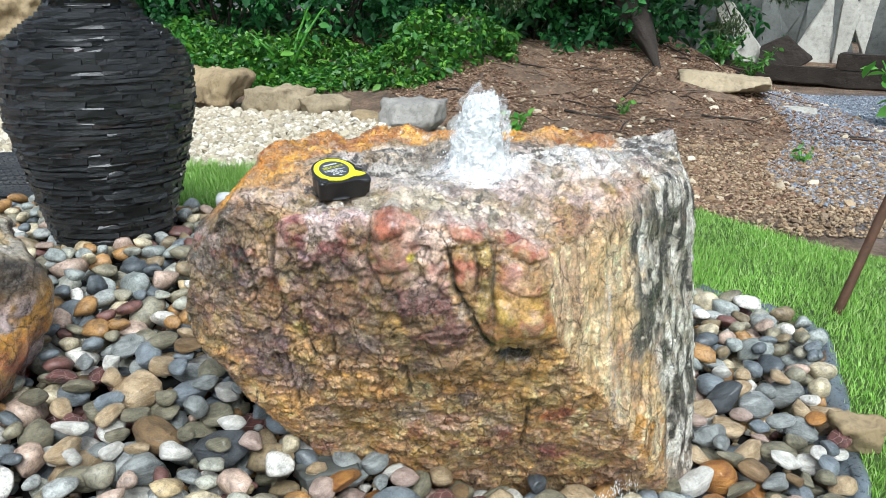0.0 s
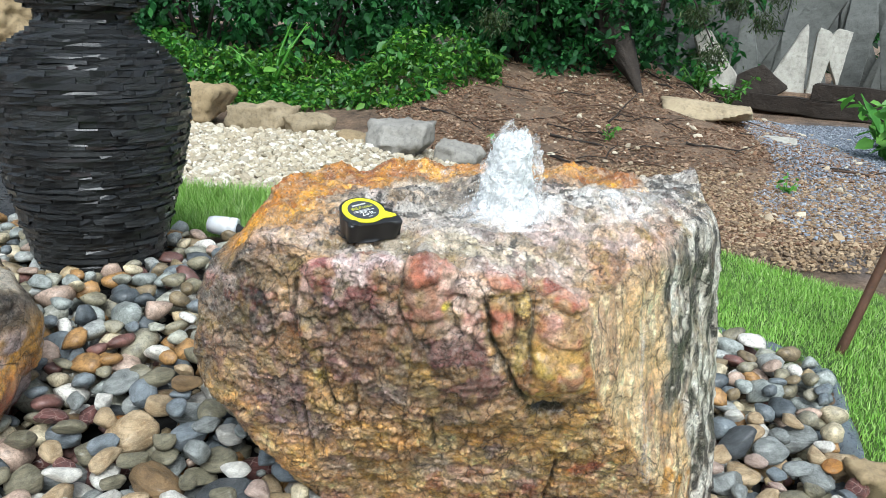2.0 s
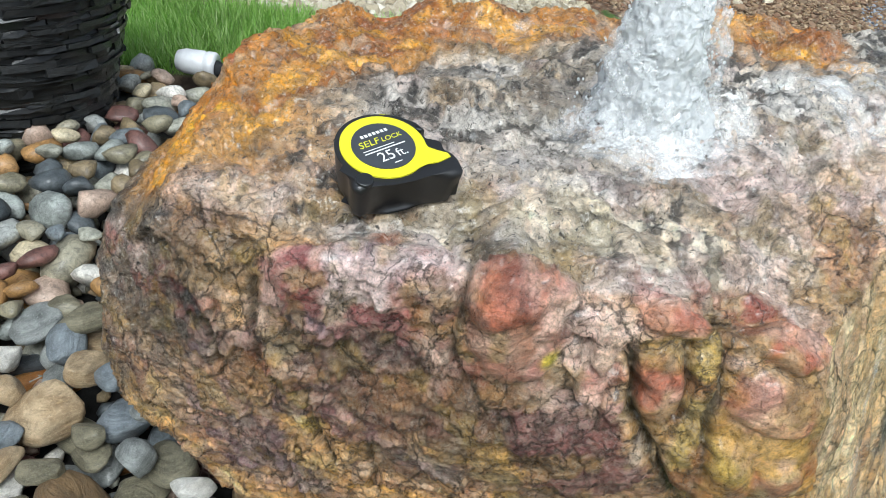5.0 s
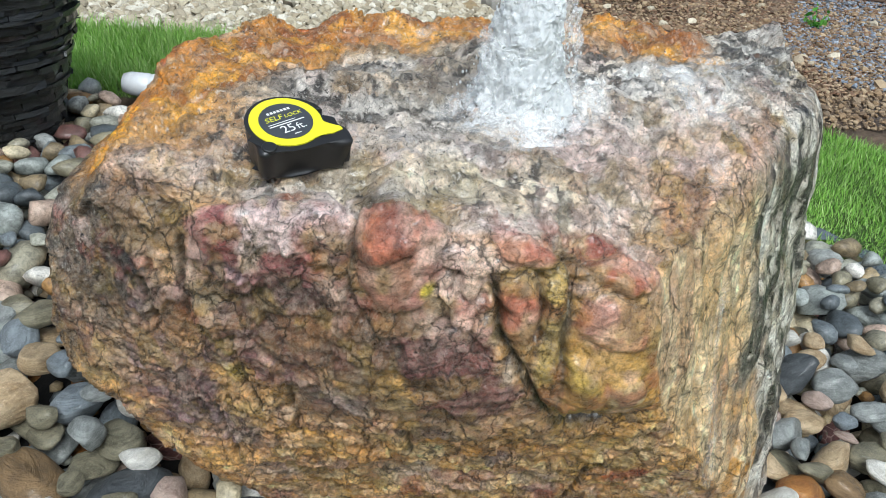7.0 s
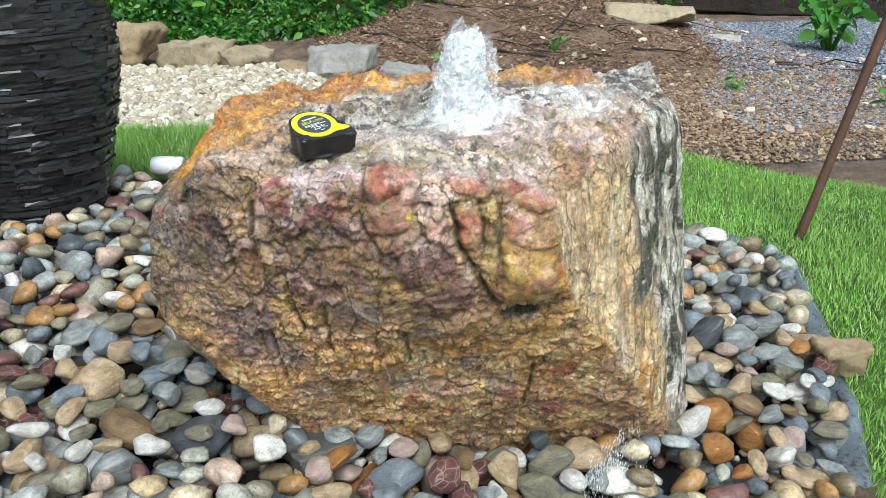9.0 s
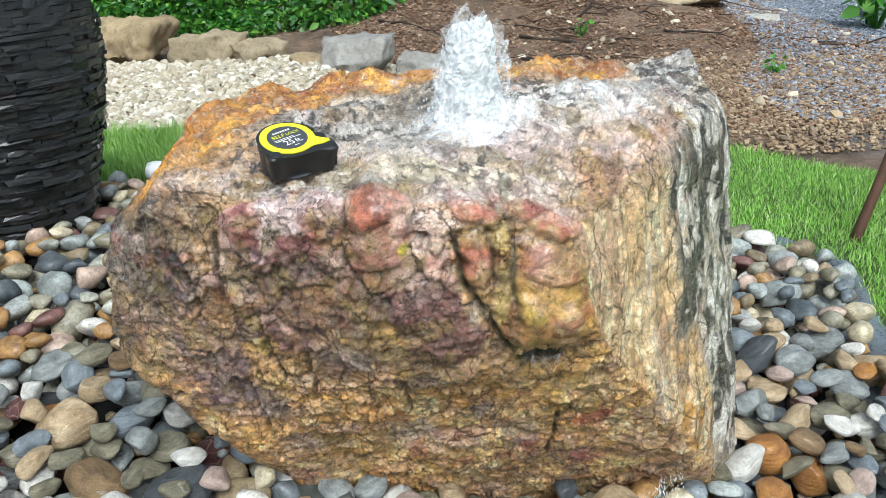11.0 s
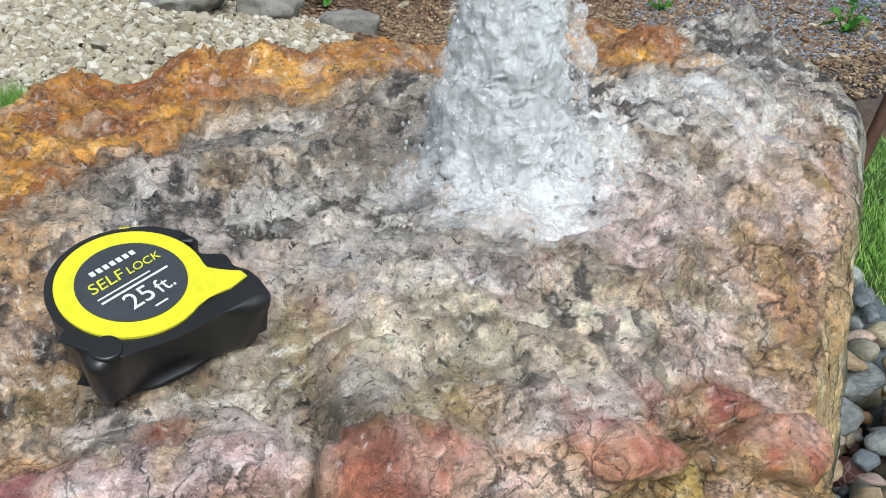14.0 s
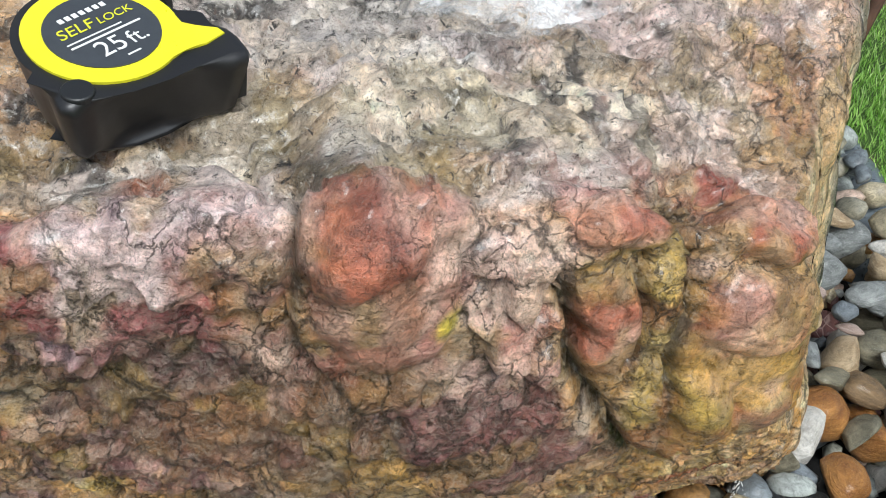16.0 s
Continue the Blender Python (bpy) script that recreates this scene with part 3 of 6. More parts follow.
ROCK_PLANES = [
    ((0.0, -0.02, 1), (0.1, 1.45, 0.610)),
    ((0.02, -1, -0.03), (0.12, 1.152, 0.47)),
    ((-0.30, -1, -0.27), (-0.19, 1.235, 0.42)),
    ((0.0, -1, -0.62), (0.1, 1.195, 0.34)),
    ((0.0, -0.24, 0.97), (-0.02, 1.20, 0.577)),
    ((0.34, -0.42, 0.84), (0.225, 1.185, 0.527)),
    ((-0.2, -0.62, 0.76), (-0.06, 1.155, 0.566)),
    ((-1, 0.0, -0.78), (-0.302, 1.38, 0.265)),
    ((-1, 0.0, 0.1), (-0.345, 1.4, 0.43)),
    ((-0.72, -0.1, 0.68), (-0.262, 1.36, 0.572)),
    ((-0.75, -0.66, 0.0), (-0.29, 1.275, 0.47)),
    ((-0.85, 0.5, 0.1), (-0.24, 1.55, 0.58)),
    ((-0.10, 1, 0.12), (0.15, 1.70, 0.58)),
    ((1, -0.04, 0.076), (0.528, 1.55, 0.35)),
    ((0.80, -0.60, 0.112), (0.531, 1.479, 0.05)),
    ((0.62, -0.25, 0.74), (0.465, 1.5, 0.602)),
    ((0, 0, -1), (0.1, 1.45, -0.09)),
]
CRACK = [(0.089, 0.522), (0.092, 0.495), (0.099, 0.468), (0.118, 0.43), (0.134, 0.392), (0.155, 0.370), (0.20, 0.362), (0.236, 0.358)]
GROOVES = [[(0.1475, 0.565), (0.1485, 0.50), (0.147, 0.45), (0.152, 0.42)], [(-0.014, 0.592), (-0.023, 0.555), (-0.026, 0.515), (-0.008, 0.48), (0.018, 0.452)],
           [(0.124, 0.53), (0.127, 0.47)], [(-0.168, 0.575), (-0.172, 0.50), (-0.165, 0.45)], [(-0.09, 0.37), (-0.085, 0.29)], [(-0.17, 0.32), (-0.16, 0.22)],
           [(0.21, 0.24), (0.205, 0.14)], [(-0.135, 0.43), (-0.128, 0.36), (-0.118, 0.33)], [(0.02, 0.33), (0.03, 0.26)], [(0.226, 0.50), (0.238, 0.47)], [(-0.21, 0.50), (-0.2, 0.42)]]
# lobes of the front: place across and up, reach across and up, tilt, height, squareness, tone
KNOBS = [(-0.092, 0.568, 0.070, 0.038, 4, 0.007, 4.0, "b89a92"), (0.066, 0.425, 0.043, 0.062, 20, 0.005, 4.0, "70484a"), (0.193, 0.447, 0.046, 0.066, 0, 0.0096, 4.0, "ae8c4e"),
         (0.194, 0.488, 0.034, 0.024, 0, 0.005, 2.6, "c09a7c"), (0.136, 0.495, 0.011, 0.072, 0, 0.004, 3.0, "aa9656"), (0.014, 0.533, 0.028, 0.034, 26, 0.0096, 2.3, "9a7060"),
         (0.012, 0.568, 0.036, 0.022, 16, 0.0135, 2.5, "a4654e"), (0.113, 0.555, 0.024, 0.020, 0, 0.010, 2.4, "ac7a64"), (0.202, 0.542, 0.031, 0.027, -6, 0.0145, 2.6, "9e5c4a"),
         (0.178, 0.583, 0.014, 0.012, 0, 0.008, 2.0, "985850"), (0.108, 0.497, 0.017, 0.034, 14, 0.0096, 2.6, "ae765c"), (0.083, 0.478, 0.009, 0.009, 0, 0.006, 2.2, "b0827a"),
         (0.206, 0.418, 0.017, 0.015, 20, 0.005, 2.4, "a59474"), (0.158, 0.418, 0.030, 0.034, 35, 0.009, 3.0, "a38c4c"), (0.10, 0.17, 0.1, 0.04, 0, 0.008, 2.0, "")]
# mineral patches on the front: place across and up, reach across and up
FRONT_TONES = [
    ("64484a", -0.10, 0.485, 0.085, 0.045), ("9a6f4e", -0.03, 0.45, 0.05, 0.05), ("8b6f3c", 0.0, 0.46, 0.03, 0.04), ("cdb6ac", 0.062, 0.525, 0.03, 0.03), ("c29c92", 0.06, 0.49, 0.025, 0.02),
    ("a8823e", 0.20, 0.40, 0.05, 0.03), ("8d7a4a", 0.0, 0.40, 0.05, 0.03), ("b5a94e", -0.135, 0.39, 0.014, 0.03), ("75606a", -0.20, 0.36, 0.05, 0.10), ("8a7a7c", -0.04, 0.37, 0.03, 0.02), ("9a8c8e", 0.05, 0.33, 0.03, 0.018), ("8f8284", -0.15, 0.28, 0.03, 0.03), ("7f6a70", 0.16, 0.20, 0.03, 0.03), ("8f6a66", -0.09, 0.40, 0.04, 0.025),
    ("b5ab9c", 0.02, 0.21, 0.035, 0.03), ("a79890", -0.12, 0.20, 0.03, 0.025), ("9c8d84", 0.11, 0.25, 0.03, 0.02), ("c49a58", -0.05, 0.30, 0.07, 0.03), ("b98a40", 0.1, 0.30, 0.06, 0.03),
    ("a8442e", 0.262, 0.225, 0.03, 0.022), ("8f3f38", 0.262, 0.12, 0.04, 0.03), ("a5532a", -0.165, 0.455, 0.018, 0.016), ("b8b0a4", 0.105, 0.43, 0.007, 0.02), ("8d5a50", -0.225, 0.47, 0.02, 0.012),
    ("8a3c34", 0.232, 0.50, 0.018, 0.03), ("b5622a", 0.232, 0.41, 0.012, 0.045)]
TOP_TONES = [
    ("b98334", -0.20, 1.50, 0.10, 0.10), ("b5792c", -0.05, 1.64, 0.22, 0.05), ("b98334", 0.25, 1.68, 0.2, 0.03), ("c08a44", -0.12, 1.52, 0.12, 0.06), ("b98a4a", -0.15, 1.27, 0.07, 0.06),
    ("d0c3a4", 0.09, 1.215, 0.11, 0.03), ("c2958c", 0.29, 1.27, 0.05, 0.06), ("a19e9a", 0.38, 1.52, 0.10, 0.13), ("85817c", 0.44, 1.42, 0.05, 0.09), ("b87a2e", 0.24, 1.215, 0.04, 0.02),
    ("8c7440", -0.02, 1.50, 0.07, 0.05), ("6a5526", -0.17, 1.44, 0.025, 0.02), ("6a5a34", 0.04, 1.58, 0.05, 0.025), ("d2ccc6", 0.15, 1.42, 0.05, 0.08), ("e0dbd4", 0.28, 1.4, 0.09, 0.06),
    ("a8a095", 0.03, 1.34, 0.12, 0.05), ("5d4e22", -0.01, 1.178, 0.02, 0.012), ("c8b4ac", 0.17, 1.30, 0.06, 0.04), ("b5602c", -0.075, 1.19, 0.012, 0.012)]


def brow_height(p):
    """Height along the skin of the front: it goes on over the brow."""
    return p[:, 2] + np.clip(p[:, 1] - 1.152, 0, 1) * smooth(0.46, 0.52, p[:, 2])


def lobes(x, w):
    """For each lobe of the front its distance from the middle: 1 at the rim."""
    for cx, cw, rx, rw, tilt, up, square, tone in KNOBS:
        c, s = math.cos(radians(tilt)), math.sin(radians(tilt))
        u, v = (x - cx) * c + (w - cw) * s, (w - cw) * c - (x - cx) * s
        yield (np.abs(u / rx) ** square + np.abs(v / rw) ** square) ** (1 / square), up, tone


def breaks(p):
    """Flakes of the split skin: flat ones lying one over another, small upright ones."""
    bend = np.stack([fbm(p * 24, 3, s) for s in (57, 58, 59)], 1)
    return facets(p * np.array([21, 21, 31]) + 0.6 * bend, 300), facets(p * np.array([55, 55, 70]) + 0.6 * bend, 320), facets(p * np.array([24, 26, 26]) + 0.5 * bend, 340)


def rock_relief(p, nrm, flakes):
    """How far the boulder's skin stands out of its cut faces."""
    x, y, z = p.T
    front = smooth(0.25, 0.7, -nrm[:, 1])
    top = smooth(0.5, 0.9, nrm[:, 2])
    right = smooth(0.45, 0.75, nrm[:, 0])
    fr = smooth(0.05, 0.4, -nrm[:, 1]) * (1 - right)
    h = 0.011 * fbm(p * 5.0, 3, 21) + 0.002 * fbm(p * 30, 3, 22)
    wx, w = x + 0.0042 * fbm(p * 36, 3, 31), brow_height(p) + 0.0042 * fbm(p * 36, 3, 33)
    swell, plain_skin = 0, np.zeros(len(p))
    for d, up, tone in lobes(wx, w):
        swell = np.maximum(swell, 0) + up * np.sqrt(np.clip(1 - d ** 2.6, 0, 1)) - 0.22 * up * np.exp(-((d - 1.05) / 0.07) ** 2)
        if up > 0.0095:
            plain_skin = np.maximum(plain_skin, 1 - smooth(0.8, 1.05, d))
    h = h + fr * swell
    h = h - fr * 0.011 * np.exp(-(near_line(wx, w, CRACK) / 0.003) ** 2)
    for g in GROOVES:
        h = h - fr * 0.009 * np.exp(-(near_line(wx, w, g) / 0.0028) ** 2)
    h = h - fr * 0.03 * np.exp(-(((wx - 0.192) / 0.032) ** 2 + ((z - 0.347) / 0.012) ** 2) ** 1.5)
    flat, small, block = flakes
    skin = 1 - 0.7 * plain_skin
    lean, gap, one, two, rise = flat
    h = h + front * (1 - right) * skin * (0.0042 * (one - 0.5) + 0.0045 * lean - 0.0042 * rise - 0.002 * np.exp(-(gap / 0.06) ** 2))
    lean, gap, one, two, rise = small
    h = h + (1 - right) * (0.25 + 0.75 * skin) * (0.001 * (one - 0.5) + 0.0013 * lean - front * 0.001 * rise)
    lean, gap, one, two, rise = block
    h = h + top * (0.0065 * (one - 0.5) + 0.005 * lean - 0.003 * np.exp(-(gap / 0.07) ** 2))
    h = h + (1 - top) * (1 - front) * 0.004 * lean
    saw = fbm(p * np.array([14, 14, 24]) + 0.4 * fbm(p * 30, 3, 86)[:, None], 3, 83) * 3.2
    h = h + front * (1 - right) * skin * 0.0036 * (saw - np.floor(saw) - 0.5)
    saw = fbm(p * 17, 4, 84) * 2.6
    h = h + top * 0.004 * (saw - np.floor(saw) - 0.5)
    pits = fbm(p * np.array([45, 60, 60]), 3, 81)
    h = h + top * (0.0035 * pits - 0.006 * smooth(0.35, 0.7, pits) + 0.010 * fbm(p * 13, 3, 85))
    # upright splinters on the wet side
    h = h + right * (0.003 * fbm(p * np.array([40, 40, 5]), 4, 91) + 0.007 * smooth(0.1, 0.6, fbm(p * np.array([14, 14, 7]), 2, 95)) + 0.0025 * fbm(p * np.array([110, 110, 22]), 2, 92) - 0.004)
    rag = smooth(0.56, 0.62, z) * smooth(1.5, 1.62, y)
    return h + rag * 0.016 * fbm(p * 14, 2, 97)


def rock_colour(p, nrm, flakes):
    x, y, z = p.T
    w = brow_height(p)
    n1, n2, n3 = fbm(p * 22, 4, 101), fbm(p * 22, 4, 111), fbm(p * 60, 3, 121)
    front = smooth(0.2, 0.42, -nrm[:, 1] + 0.12 * n2)
    top = smooth(0.8, 0.96, nrm[:, 2] + 0.06 * n1)
    right = smooth(0.4, 0.8, nrm[:, 0] + 0.22 * n2)
    left = smooth(0.45, 0.8, -nrm[:, 0])
    c = np.tile(np.array(lin("a5875e")), (len(p), 1))

    def lay(amount, tone):
        nonlocal c
        c = c * (1 - amount[:, None]) + np.array(lin(tone)) * amount[:, None]

    def spot(a, b, ca, cb, ra, rb):
        d = ((a - ca) / ra) ** 2 + ((b - cb) / rb) ** 2
        return 1 - smooth(0.6, 1.25, np.sqrt(d) + 0.3 * n2 + 0.25 * n3)

    low = smooth(0.42, 0.25, z + 0.03 * n1)
    lay(low * 0.8, "cda466")
    n4 = fbm(p * 8, 3, 141)
    lay(front * smooth(0.0, 0.4, n4) * 0.5, "8e6a5c")
    lay(front * smooth(0.1, 0.5, -n4) * smooth(0.45, 0.3, z) * 0.6, "cb9c58")
    lay(low * smooth(0.05, 0.5, n2), "e2c690")
    lay(low * smooth(0.1, 0.5, n1) * 0.7, "9a6128")
    lay(smooth(0.35, 0.7, n1) * 0.5, "b9a68c")
    lay(left * 0.8, "94826a")
    lay(left * smooth(-0.1, 0.3, n1 + 0.4 * n3), "4a443e")
    lay(left * smooth(0.1, 0.4, n2) * 0.8, "94746c")
    brow = smooth(0.08, 0.3, -nrm[:, 1] + 0.1 * n2) * (1 - right)
    for tone, cx, cz, rx, rz in FRONT_TONES:
        lay(brow * spot(x, w, cx, cz, rx, rz) * 0.85, tone)
    # each flake of its own tint
    for (lean, gap, one, two, rise), force in ((flakes[0], 0.30), (flakes[1], 0.24)):
        pick = np.floor(two * 6.99).astype(int)
        for n, fore in enumerate(("8a6238", "c0965a", "704a4c", "b08c4c", "523a30", "c4b09a", "8f7072")):
            lay((pick == n) * force * front * (1 - right) * (1 - 0.5 * smooth(0.44, 0.5, z)), fore)
        c = c * (1 + (0.3 * one - 0.13) * (1 - top))[:, None]
    lay(smooth(-0.15, -0.24, x + 0.02 * n1) * smooth(0.40, 0.47, z) * smooth(1.42, 1.34, y) * (0.55 + 0.4 * smooth(-0.1, 0.15, n3 + 0.5 * n1)), "48423d")
    lay(brow * spot(x, w, -0.07, 0.465, 0.11, 0.05) * 0.5, "5c4440")
    lay(front * spot(x, w, -0.232, 0.537, 0.026, 0.032), "2c292b")
    lay(front * spot(x, w, -0.187, 0.535, 0.016, 0.035), "b58a36")
    lay(front * spot(x, w, -0.27, 0.50, 0.03, 0.09) * 0.6, "5a5048")
    # the side where the water runs: cream streaks, dark bands, ochre foot
    streak = fbm(p * np.array([38, 38, 9]), 4, 131)
    lay(right, "cbb28c")
    lay(right * smooth(0.0, 0.5, streak + 0.4 * n3) * 0.6, "dfcdae")
    lay(right * smooth(0.0, 0.6, -streak + 0.5 * n3) * 0.5, "ab8658")
    lay(right * smooth(0.25, 0.5, fbm(p * np.array([50, 50, 7]), 3, 133)) * 0.5, "a87c60")
    dark = np.maximum(right, 0.8 * smooth(0.36, 0.40, x)) * smooth(0.355, 0.395, x + 0.03 * n1) * smooth(0.2, 0.34, z + 0.06 * n2 + 0.25 * smooth(0.43, 0.5, x))
    lay(right * smooth(0.1, 0.4, n2) * smooth(0.36, 0.2, z), "b98a40")
    lay(right * smooth(0.42, 0.7, x - 0.25 * z) * 0.6, "86817a")
    # crown: pale grey with specks, ochre along the far rim
    lay(top, "c4bab0")
    lay(top * smooth(0.05, 0.5, n1) * 0.8, "e2dcd8")
    lay(top * smooth(0.0, 0.4, n2) * 0.7, "ac8850")
    lay(top * smooth(0.15, 0.45, -n1) * 0.75, "6e645a")
    for tone, cx, cy, rx, ry in TOP_TONES:
        lay(top * spot(x, y, cx, cy, rx, ry) * 0.85, tone)
    rim = smooth(1.46, 1.6, y + 0.04 * n1 + 0.25 * smooth(0.0, -0.2, x)) * smooth(0.5, 0.56, z) * (1 - smooth(0.33, 0.45, x))
    lay(rim * 0.85, "ad7a30")
    lay(rim * smooth(0.0, 0.4, n2) * 0.9, "8f5a1c")
    lay(rim * smooth(0.1, 0.5, n1) * 0.8, "cfa04c")
    lay(rim * smooth(0.3, 0.6, -n1) * 0.6, "b9a894")
    lean, gap, one, two, rise = flakes[2]
    pick = np.floor(two * 6.99).astype(int)
    for n, crown in enumerate(("ded6ca", "968c80", "b3966a", "5e564e", "cdbb9c", "d6d0c8", "b59a92")):
        lay((pick == n) * 0.3 * top * (1 - 0.7 * rim), crown)
    fleck = fbm(p * 95, 3, 137)
    lay(top * (1 - 0.7 * rim) * smooth(0.25, 0.45, fleck + 0.25 * n1) * smooth(-0.3, 0.2, n4) * 0.9, "3a352f")
    lay(dark * 0.85, "a09d96")
    fleck = fbm(p * np.array([60, 60, 26]), 4, 135)
    lay(dark * smooth(0.0, 0.2, fleck + 0.3 * n1) * 0.95, "242322")
    lay(dark * smooth(0.2, 0.45, -fleck), "cfcac0")
    for d, up, tone in lobes(x + 0.003 * n1, w + 0.003 * n2):
        if tone:
            lay(brow * (1 - smooth(0.8, 1.08, d + 0.16 * n2 + 0.14 * n3)) * (0.82 if up > 0.0045 else 0.6), tone)
    skin = np.zeros(len(p))
    for d, up, tone in lobes(x, w):
        skin = np.maximum(skin, (1 - smooth(0.85, 1.05, d)) * (up > 0.0078))
    lay(brow * skin * smooth(0.0, 0.4, fbm(p * 34, 4, 147)) * 0.55, "8c4a3c")
    lay(brow * skin * smooth(0.1, 0.5, fbm(p * 34, 4, 151)) * 0.6, "c8a894")
    # paler skin and red crevices on the lobes and on the pink mass
    mass = brow * spot(x, w, -0.092, 0.568, 0.072, 0.042)
    lay(mass * smooth(0.0, 0.35, n1 + 0.4 * n3) * 0.8, "cfc0c2")
    lay(mass * smooth(0.1, 0.4, -n1 + 0.3 * n3) * 0.8, "874a4c")
    lay(mass * smooth(0.25, 0.5, n2), "8f7a80")
    lay(brow * smooth(0.0, 0.5, n1 + 0.5 * n3) * smooth(0.44, 0.5, w) * 0.5, "c6aca0")
    lay(brow * smooth(0.2, 0.6, -n2 + 0.4 * n3) * smooth(0.46, 0.5, w) * smooth(0.61, 0.59, w) * 0.5, "85423a")
    lay(brow * smooth(0.25, 0.6, fbm(p * 40, 4, 143)) * 0.45, "8d7a3e")
    # shade of the dug crack, grooves and recess, laid into the colour
    crack_shade = np.exp(-(near_line(x + 0.003 * n2, w + 0.003 * n1, CRACK) / 0.0034) ** 2)
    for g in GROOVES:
        crack_shade = np.maximum(crack_shade, 0.75 * np.exp(-(near_line(x + 0.003 * n2, w + 0.003 * n1, g) / 0.0026) ** 2))
    lay(front * np.clip(crack_shade, 0, 0.9), "39301a")
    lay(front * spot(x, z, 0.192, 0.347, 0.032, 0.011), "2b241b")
    lay(front * spot(x, w, 0.036, 0.518, 0.007, 0.008) * 0.8, "b9ab34")
    grey = c.mean(1)[:, None]
    c = np.clip(grey + (0.98 - 0.12 * top + 0.3 * rim)[:, None] * (c - grey), 0.006, 0.85) * (1 + 0.25 * fbm(p * 110, 3, 145))[:, None]
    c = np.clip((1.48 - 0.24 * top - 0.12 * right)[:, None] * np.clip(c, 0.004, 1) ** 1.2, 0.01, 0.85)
    lobe = np.zeros(len(p))
    for d, up, tone in lobes(x, w):
        if up > 0.0095:
            lobe = np.maximum(lobe, 1 - smooth(0.85, 1.05, d))
    wear = np.stack([np.clip(front * 1.2 - top - 0.8 * lobe, 0, 1), np.clip(0.25 + 0.75 * top + 0.2 * right + dark + left - 0.25 * lobe, 0, 1), np.clip(front * (1 - right), 0, 1)], 1)
    return c, wear


def build_main_boulder():
    p, quads, nrm = boulder_shape(ROCK_PLANES, (0.08, 1.44, 0.30), (0.44, 0.31, 0.38), 0.00285, 0.009)
    flakes = breaks(p)
    p2 = p + nrm * rock_relief(p, nrm, flakes)[:, None]
    me = mesh_of("fountain_boulder", p2, quads)
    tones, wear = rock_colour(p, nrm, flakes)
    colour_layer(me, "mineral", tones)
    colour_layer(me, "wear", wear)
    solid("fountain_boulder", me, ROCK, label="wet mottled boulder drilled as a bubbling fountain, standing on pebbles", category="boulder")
    return p2, quads


ROCK_POINTS, ROCK_QUADS = build_main_boulder()
ROCK_TREE = BVHTree.FromPolygons(ROCK_POINTS.tolist(), ROCK_QUADS.tolist())


def rock_top(x, y):
    hit = ROCK_TREE.ray_cast(Vector((x, y, 2)), Vector((0, 0, -1)))
    return hit[0].z if hit[0] is not None else None


def build_side_boulder():
    """The second drilled boulder, cut by the view's edge."""
    planes = [((0.05, 0, 1), (-0.9, 1.45, 0.46)), ((0.1, -1, -0.15), (-0.9, 1.22, 0.3)), ((1, -0.25, 0.12), (-0.665, 1.45, 0.32)), ((1, 0.1, -0.6), (-0.65, 1.45, 0.24)),
              ((0.6, 0.2, 0.8), (-0.72, 1.5, 0.43)), ((-1, 0, 0), (-1.25, 1.45, 0.3)), ((0, 1, 0), (-0.9, 1.72, 0.3)), ((0, 0, -1), (-0.9, 1.45, 0.0)),
              ((0.1, -0.6, 0.8), (-0.9, 1.30, 0.44)), ((0.7, 0.7, 0), (-0.73, 1.62, 0.3))]
    planes = [(a, (b[0] - 0.05, b[1], b[2] - 0.01)) for a, b in planes]
    p, quads, nrm = boulder_shape(planes, (-0.98, 1.46, 0.24), (0.3, 0.26, 0.25), 0.006, 0.014)
    h = 0.016 * fbm(p * 6, 3, 221) + 0.006 * fbm(p * 22, 3, 222)
    d1, gap, cell = worley(p * 30, 260)
    h = h + 0.005 * (cell - 0.5) - 0.003 * np.exp(-(gap / 0.08) ** 2)
    me = mesh_of("fountain_boulder", p + nrm * h[:, None], quads)
    n1, n2 = fbm(p * 16, 4, 201), fbm(p * 20, 4, 211)
    c = np.tile(np.array(lin("8f6f45")), (len(p), 1))
    z, up = p[:, 2], nrm[:, 2]
    for w, tone in ((smooth(0.3, 0.36, z + 0.03 * n1) * 0.95, "3a322c"), (smooth(0.33, 0.28, z + 0.03 * n1) * smooth(0.18, 0.24, z + 0.03 * n2), "c08a34"),
                    (smooth(0.22, 0.14, z + 0.03 * n1), "7d3a34"), (smooth(0.25, 0.5, n2) * smooth(0.34, 0.3, z) * 0.9, "b8a4a4"), (smooth(0.1, 0.4, -n2) * smooth(0.3, 0.2, z) * 0.8, "9a4a34"), (smooth(0.5, 0.8, up), "b59b6e"), (smooth(0.5, 0.8, up) * smooth(0, 0.4, n1), "c9bfae")):
        c = c * (1 - w[:, None]) + np.array(lin(tone)) * w[:, None]
    c = c * (1 + 0.3 * fbm(p * 60, 3, 231))[:, None] * 1.15
    colour_layer(me, "mineral", np.clip(c, 0.01, 0.85))
    colour_layer(me, "wear", np.tile(np.array([1.0, 0.3, 1.0]), (len(p), 1)))
    solid("fountain_boulder", me, ROCK, label="second wet boulder with amber and dark bands", category="boulder")


build_side_boulder()


